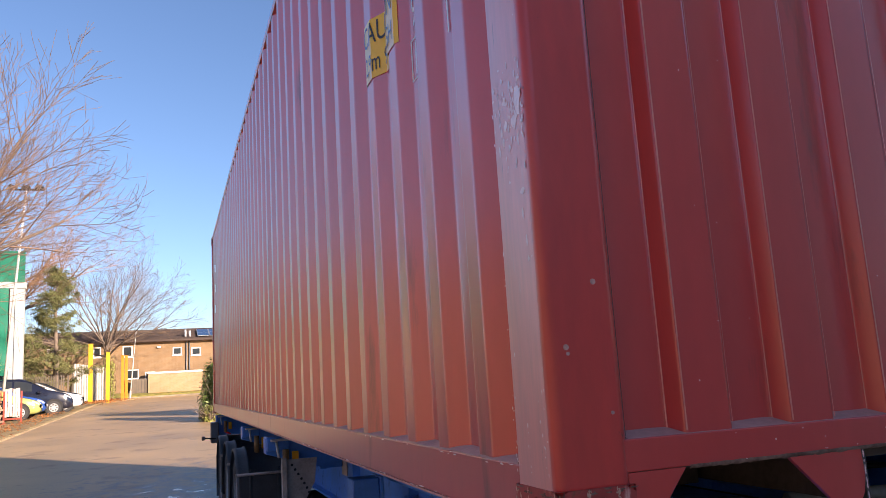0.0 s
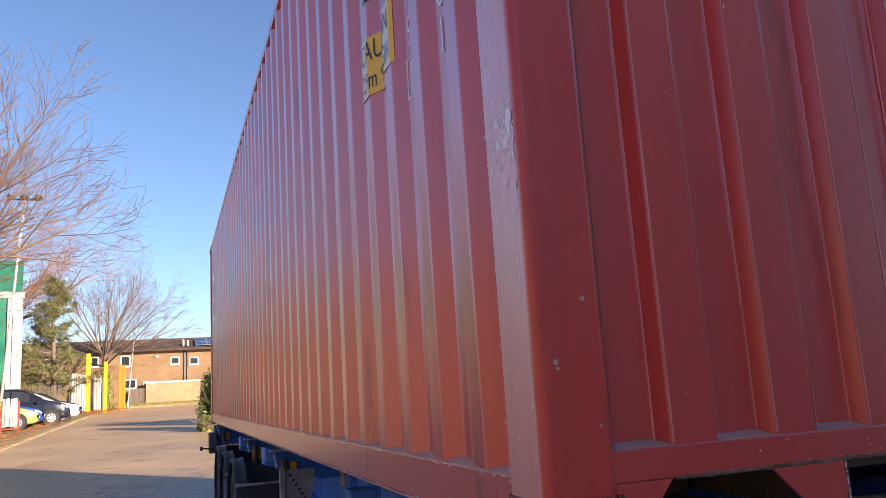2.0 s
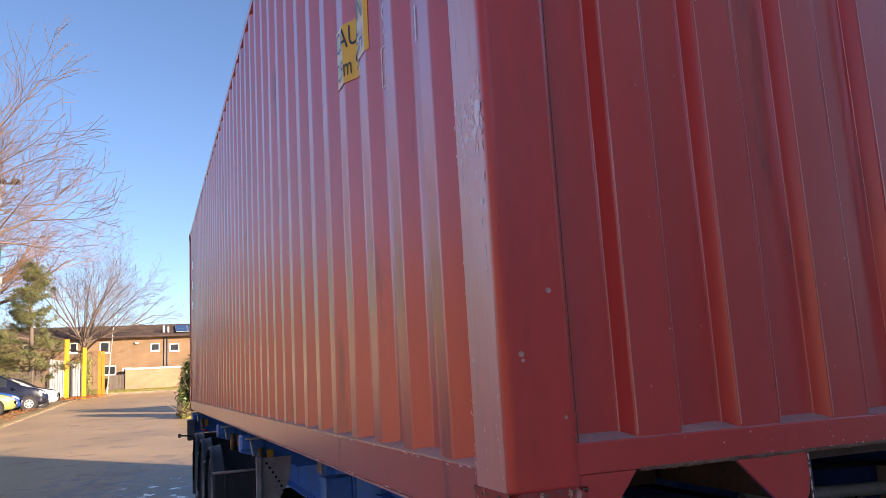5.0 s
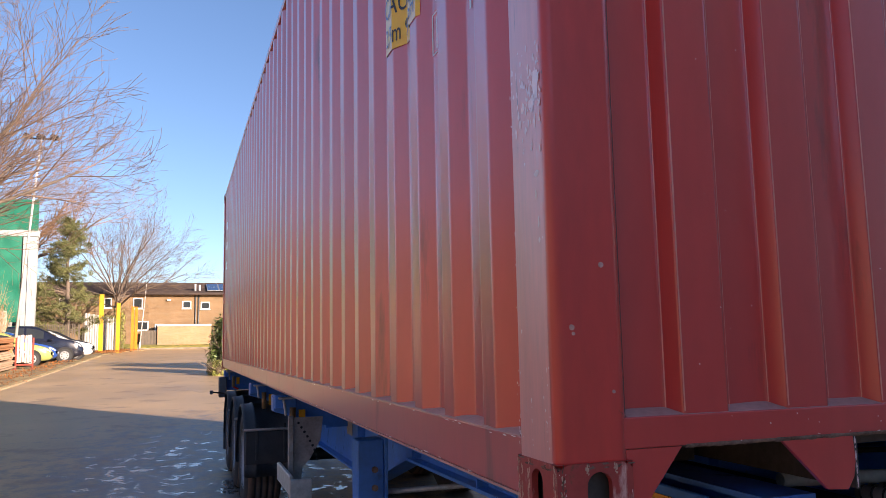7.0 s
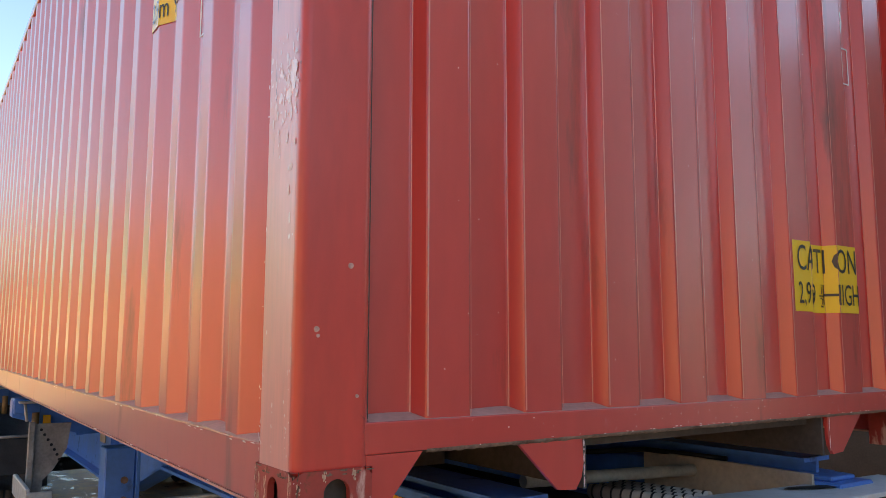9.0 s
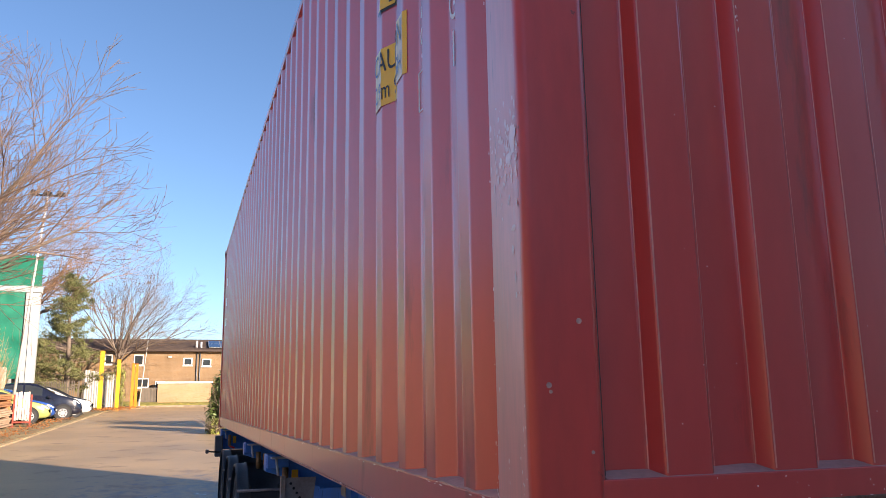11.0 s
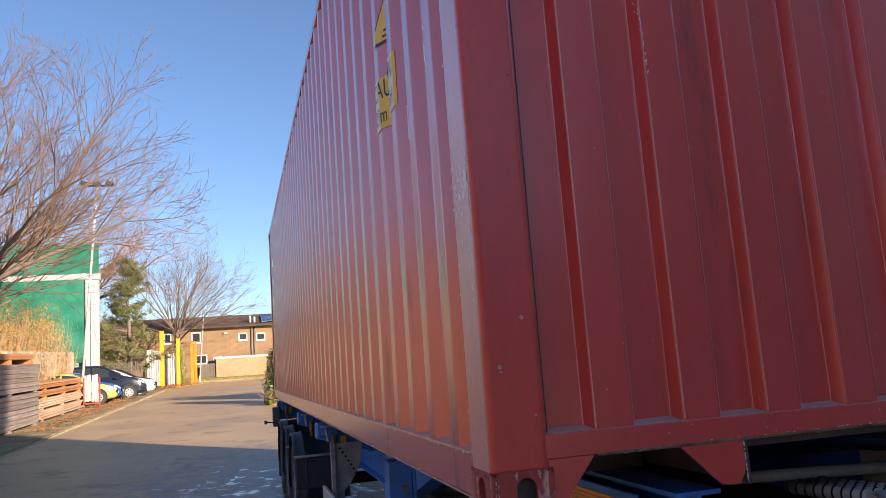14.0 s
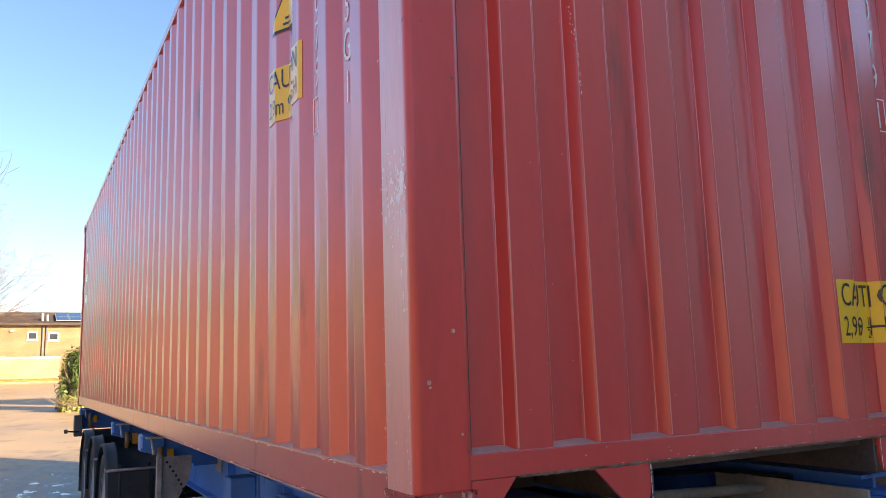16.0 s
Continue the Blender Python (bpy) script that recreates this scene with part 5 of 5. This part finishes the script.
def make_post(x, y, h, material, label, w_=0.22):
    t = thing("height_post", (x, y, ground_z(y)), label, "post", "yellow posts at the gateway")
    part("column", box(B(), -w_ / 2, -w_ / 2, -.05, w_ / 2, w_ / 2, h, .012), material, t)
    part("base_plate", box(B(), -w_ * .9, -w_ * .9, 0, w_ * .9, w_ * .9, .03, .004), material, t)
    part("cap", box(B(), -w_ / 2 - .01, -w_ / 2 - .01, h, w_ / 2 + .01, w_ / 2 + .01, h + .03, .004), material, t)
    for z in (0.5, 1.4, 2.3):
        part("band", box(B(), -w_ / 2 - .006, -w_ / 2 - .006, z, w_ / 2 + .006, w_ / 2 + .006, z + .05, .002), material, t)


make_post(-6.10, 60.5, 4.25, "yellow", "tall bright yellow square steel post", 0.30)
make_post(-5.02, 61.5, 3.65, "yellow", "bright yellow square steel post on the verge", 0.26)
make_post(-4.18, 64.5, 3.45, "orange", "orange square steel post at the roadside", 0.22)
make_post(-3.98, 65.8, 3.45, "orange", "orange square steel post beside its twin", 0.22)


def lamp_post(at, h, label, heads=True, lean=0.0, r=0.075):
    t = thing("street_lamp" if heads else "street_pole", at, label, "street lamp" if heads else "pole")
    part("pole", cyl(B(), (0, 0, -.1), (lean, 0, h), r, r * .6, 12), "pole", t)
    part("base_sleeve", cyl(B(), (0, 0, -.1), (lean * .12, 0, h * .12), r * 1.5, r * 1.4, 12), "pole", t)
    if heads:
        part("cross_arm", box(B(), lean - .75, -.04, h - .03, lean + .75, .04, h + .05, .008), "black", t)
        for x in (-.62, 0.0, .62):
            part("lamp_head", prism(B(), [(lean + x - .22, h + .05), (lean + x + .22, h + .02), (lean + x + .20, h + .16), (lean + x - .12, h + .28)], "y", -.16, .16, .02), "black", t, "dark floodlight head")
            part("lens", box(B(), lean + x - .17, -.13, h - .005, lean + x + .17, .13, h + .018), "glass", t)


lamp_post((-8.35, 41.5, ground_z(41.5)), 11.4, "tall pale floodlight column with dark lamp heads", True, 0.85)
lamp_post((-3.75, 66.6, ground_z(66.6)), 5.4, "slim leaning grey pole before the houses", False, 0.45, 0.055)


# ---- green-sheeted steel-framed building ----
def make_sheeted():
    y0 = 51.0
    g = ground_z(y0)
    t = thing("sheeted_building", (-9.5, y0, g), "white steel-framed building wrapped in green sheeting", "building")
    def add(name, bm, m, label=""):
        for v in bm.verts:
            v.co -= Vector((-9.5, y0, g))
        return part(name, bm, m, t, label)
    add("column", box(B(), -9.72, y0 - .2, g - .1, -8.95, y0 + .3, 8.45, .02), "frame_white", "white steel corner column")
    add("column_flange", box(B(), -9.40, y0 - .26, g - .1, -9.33, y0 - .2, 8.3), "frame_white")
    add("beam", box(B(), -40, y0 - .28, 8.35, -8.88, y0 + .3, 8.75, .02), "frame_white", "white steel beam")
    for x in (-16.5, -24, -32):
        add("column", box(B(), x, y0 - .15, g - .1, x + .5, y0 + .25, 8.4, .02), "frame_white")
    def cloth(name, x0, x1, z0, z1, f, seed, y_off, folds=1.0):
        nx, nz = 70, 30
        verts, faces = [], []
        for j in range(nz + 1):
            for i in range(nx + 1):
                u, v = i / nx, j / nz
                x = x0 + (x1 - x0) * u
                z = z0(u) + (z1 - z0(u)) * v
                yy = y0 + y_off + folds * (0.10 * noise.noise((x * .8 + z * .5, z * .35, seed)) + 0.05 * math.sin(5 * x + 3 * z) * (1 - v) + .05 * noise.noise((x * 3, z * .9, seed + 3)))
                verts.append((x + 9.5, yy - y0, z - g))
        for j in range(nz):
            for i in range(nx):
                a = j * (nx + 1) + i
                faces.append((a, a + 1, a + nx + 2, a + nx + 1))
        ob = pydata(name, verts, faces, "sheet", t, "green plastic sheeting", True)
        ob.data.materials.append(M["sheet"])
        return ob
    cloth("sheet", -40, -8.9, lambda u: 8.72, 10.6, 0, 1, -.30, .6)
    cloth("sheet", -40, -9.75, lambda u: 3.2, 8.37, 0, 9, -.34, 1.3)
    add("inner_wall", box(B(), -40, y0 + .5, g - .1, -9.8, y0 + .7, 10.5), "cladding", "grey inner wall")


make_sheeted()


# ---- timber stacks and rack ----
def timber_stack(name, at, label, L, layers, th, depth, material, seed, gap_every=99):
    rng = random.Random(seed)
    t = thing(name, at, label, "timber stack")
    slope = (ground_z(at[1] + L) - ground_z(at[1])) / L
    base = part("plank", box(B(), -depth, 0, 0, 0, L, th * .93, .006), material, t)
    me = base.data
    z = .12
    first = True
    for k in range(layers):
        if gap_every < 99 and k and k % gap_every == 0:
            for yy in (.4, L * .5, L - .5):
                ob = part("bearer", box(B(), -depth + .02, yy, 0, .0, yy + .08, .07), material, t)
                ob.location = (0, 0, z + slope * yy)
            z += .075
        if first:
            ob, first = base, False
        else:
            ob = new("plank", me)
            ob.parent = t
        ob.matrix_basis = pose(rng.uniform(-.05, .04), rng.uniform(-.15, .15), z, math.degrees(math.atan(slope)), 0, rng.uniform(-.25, .25))
        z += th
    for yy in (.4, L * .5, L - .5):
        part("bearer", box(B(), -depth, yy, -.05 + slope * yy, 0, yy + .1, .12 + slope * yy), material, t)
    return t


timber_stack("timber_stack", (-7.45, 21.8, ground_z(21.8) + .03), "stack of silvery grey weathered timber beams", 7.2, 13, 0.152, 2.2, "timber_grey", 1, 7)
timber_stack("timber_stack", (-7.55, 22.6, ground_z(22.6) + 2.235), "loose weathered boards lying on a grey timber stack", 6.2, 3, 0.062, 1.5, "timber_red", 7)
timber_stack("timber_stack", (-7.62, 29.9, ground_z(29.9) + .03), "stack of tan weathered sawn timber boards", 7.9, 8, 0.085, 1.7, "timber_tan", 2, 4)
timber_stack("timber_stack", (-7.60, 30.3, ground_z(30.3) + .87), "orange-brown sawn boards piled unevenly on a tan stack", 7.4, 6, 0.072, 1.6, "timber_red", 12, 3)


def make_rack():
    t = thing("slatted_rack", (-7.55, 37.95, ground_z(37.95) + .05), "red steel rack holding faded pink slats", "rack")
    for x in (-.02, .66):
        part("rack_post", box(B(), x - .035, -.035, -.05, x + .035, .035, 1.42, .006), "redframe", t)
        part("rack_foot", box(B(), x - .035, -.45, -.06, x + .035, .35, .05, .006), "redframe", t)
    for z in (.18, .36):
        part("rack_rail", box(B(), .015, -.025, z, .625, .025, z + .08, .006), "redframe", t)
    for k in range(6):
        ob = part("slat", box(B(), -.042, -.012, 0, .042, .012, 1.22, .005), "slat", t)
        ob.matrix_basis = pose(.065 + .102 * k, -.04, .30 + .015 * (k % 3), 0, .8 * math.sin(k * 2.3), 0)


make_rack()


# ---- parked cars, noses toward the road ----
CAR_TOP = ((0, .56), (.08, .68), (.25, .79), (.6, .89), (1.0, .97), (1.12, 1.02), (1.5, 1.24), (1.85, 1.41), (2.2, 1.475), (2.7, 1.48), (3.2, 1.43), (3.55, 1.33), (3.85, 1.06), (4.0, .86))
CAR_BELT = ((0, .53), (.08, .63), (.25, .73), (.6, .82), (1.0, .89), (2.0, .94), (3.0, .99), (3.6, 1.02), (3.85, .98), (4.0, .80))
CAR_HALF = ((0, .56), (.08, .68), (.25, .77), (.6, .83), (1.0, .86), (3.0, .86), (3.6, .82), (3.85, .77), (4.0, .66))
CAR_SILL = ((0, .36), (.1, .26), (.4, .22), (3.6, .22), (3.9, .28), (4.0, .40))


def along(table, u):
    for (a, p), (b, q) in zip(table, table[1:]):
        if u <= b:
            return p + (q - p) * (u - a) / (b - a)
    return table[-1][1]


def car_section(u, tall):
    """Right half of a cross-section, from the sill up to the middle of the roof: (y, z)."""
    w_, top, belt, sill = (sum(along(k, u + e) for e in (-.05, 0, .05)) / 3 for k in (CAR_HALF, CAR_TOP, CAR_BELT, CAR_SILL))
    top, belt = top * tall, belt * tall
    h = max(0.0, top - belt)
    return [(0, sill), (w_ * .84, sill), (w_ * .97, sill + .08), (w_, sill + .26), (w_ * .99, belt - .10), (w_ * .955, belt), (w_ * .955 - h * .13, belt + h * .35), (w_ * .955 - h * .34, belt + h * .80), (w_ * .955 - h * .50, belt + h * .94), (w_ * .45, top), (0, top + .015)]


def car_patch(L, tall, u0, u1, p0, p1, s, lift, nu=10, np_=6):
    """A piece of the car's skin: u back from the nose, p along the section, on one side."""
    bm = B()
    rows = []
    for i in range(nu + 1):
        u = u0 + (u1 - u0) * i / nu
        sec = car_section(u, tall)
        row = []
        for j in range(np_ + 1):
            p = p0 + (p1 - p0) * j / np_
            k = min(int(p), len(sec) - 2)
            y = sec[k][0] + (sec[k + 1][0] - sec[k][0]) * (p - k)
            z = sec[k][1] + (sec[k + 1][1] - sec[k][1]) * (p - k)
            row.append(bm.verts.new((L - u * L / 4, s * (y + lift * (1 if p < 9 else 0)), z + lift * (1 if p > 7 or u < 1.9 else 0))))
        rows.append(row)
    for a, b in zip(rows, rows[1:]):
        for j in range(np_):
            bm.faces.new((a[j], a[j + 1], b[j + 1], b[j])).smooth = True
    bmesh.ops.recalc_face_normals(bm, faces=bm.faces[:])
    return bm


def make_car(at, rz, paint, label, tall=1.0, length=4.1, plate="offwhite"):
    t = thing("car", at, label, "car", "cars parked in a row", rz=rz)
    L, W = length, 1.72
    bm = B()
    rings = []
    for i in range(49):
        u = 4.0 * i / 48
        half = car_section(u, tall)
        ring = [(y, z) for y, z in half] + [(-y, z) for y, z in half[-2:0:-1]]
        rings.append([bm.verts.new((L - u * L / 4, y, z)) for y, z in ring])
    n = len(rings[0])
    for a, b in zip(rings, rings[1:]):
        for k in range(n):
            bm.faces.new((a[k], b[k], b[(k + 1) % n], a[(k + 1) % n])).smooth = True
    bm.faces.new(rings[0])
    bm.faces.new(rings[-1][::-1])
    bmesh.ops.recalc_face_normals(bm, faces=bm.faces[:])
    part("body", bm, paint, t)
    for s in (-1, 1):
        for u0, u1 in ((1.62, 2.32), (2.40, 3.18)):
            part("side_window", car_patch(L, tall, u0, u1, 5.15, 7.0, s, .008), "car_glass", t, "dark glass")
        part("windscreen", car_patch(L, tall, 1.16, 1.84, 7.9, 10, s, .008), "car_glass", t, "dark glass")
        part("rear_window", car_patch(L, tall, 3.52, 3.82, 8.2, 10, s, .010), "car_glass", t, "dark glass")
    for s in (-1, 1):
        part("headlight", car_patch(L, tall, .09, .36, 4.5, 5.5, s, .010), "offwhite", t, "clear headlight")
        part("tail_light", car_patch(L, tall, 3.72, 3.95, 4.0, 5.6, s, .010), "redlens", t)
        part("mirror", box(B(), L - 1.45, s * (W / 2 + .08) - .07, .98, L - 1.30, s * (W / 2 + .08) + .07, 1.10, .03), paint, t)
        part("door_handle", box(B(), L - 2.55, s * (W / 2 + .012) - .012, .83, L - 2.35, s * (W / 2 + .012) + .012, .86, .005), paint, t)
        part("side_trim", box(B(), .9, s * (W / 2 + .004) - .012, .42, L - .95, s * (W / 2 + .004) + .012, .48, .005), "mudguard", t)
        for x in (.72, L - .78):
            part("wheel_arch", cyl(B(), (x, s * (W / 2 - .08), .33), (x, s * (W / 2 + .006), .33), .375, n=24), "black", t)
            wh = thing("wheel")
            wh.parent = t
            part("tyre", cyl(B(), (x, s * (W / 2 - .16), .31), (x, s * (W / 2 + .014), .31), .315, .30, n=24), "rubber", wh)
            part("rim", cyl(B(), (x, s * (W / 2 - .02), .31), (x, s * (W / 2 + .022), .31), .215, .19, n=20), "alu", wh, "silver alloy rim")
            for j in range(7):
                a = 2 * math.pi * j / 7
                part("spoke_gap", cyl(B(), (x + .13 * math.cos(a), s * (W / 2 + .02), .31 + .13 * math.sin(a)), (x + .13 * math.cos(a), s * (W / 2 + .0245), .31 + .13 * math.sin(a)), .035, n=8), "black", wh)
    part("grille", box(B(), L - .03, -.40, .36, L + .008, .40, .44, .01), "black", t)
    part("number_plate", box(B(), L - .006, -.26, .45, L + .016, .26, .54, .003), plate, t, "plain pale plate")
    part("bumper_strip", box(B(), L - .06, -.5, .28, L + .004, .5, .345, .01), "black", t)
    return t


P1 = car_paint("dark_blue_car_paint", (0.012, 0.014, 0.028))
P2 = car_paint("white_car_paint", (0.70, 0.70, 0.70))
P3 = car_paint("blue_car_paint", (0.02, 0.07, 0.30))
P4 = car_paint("pale_green_car_paint", (0.36, 0.38, 0.12))
P5 = car_paint("black_car_paint", (0.02, 0.022, 0.026))
for x, y, rz, pnt, lab, tall, ln in (
        (-10.40, 45.4, 5, P1, "dark blue hatchback with alloy wheels", 1.15, 4.15),
        (-10.15, 48.2, 6, P2, "white hatchback beside a dark one", 1.0, 4.1),
        (-10.95, 43.0, 6, P3, "bright blue small car", 0.98, 3.8),
        (-10.9, 41.0, 6, P4, "pale yellow-green small car", 0.98, 3.8),
        (-11.75, 39.1, 6, P5, "black car parked beside the slatted rack", 1.0, 3.9),
        (-10.2, 50.9, 6, P5, "dark grey car behind a white one", 1.0, 4.0)):
    make_car((x, y, ground_z(y) + .05), rz, pnt, lab, tall, ln).scale = (1.15, 1.12, 1.15)


# ---- leaf litter ----
def litter(name, n, region, material, label, seed, size):
    rng = random.Random(seed)
    pl = []
    for k in range(n):
        x, y = region(rng)
        pl.append(((x, y, ground_z(y) + .14 + rng.uniform(0, .05)), (rng.gauss(0, .5), rng.gauss(0, .5), 1)))
    v, f = leaves(rng, pl, size)
    tagged(pydata(name, v, f, material), label, "leaf litter", kind="stuff")


litter("leaf_litter", 1400, lambda r: (-5.3 + r.gauss(0, .9) - .3, 61 + r.gauss(0, 2.5)), "leaf_dead", "russet fallen leaves under the yellow posts", 3, .07)
litter("leaf_litter", 900, lambda r: (-6.5 + r.gauss(0, .35), r.uniform(24, 46)), "leaf_dead", "scattered fallen leaves along the verge", 4, .05)
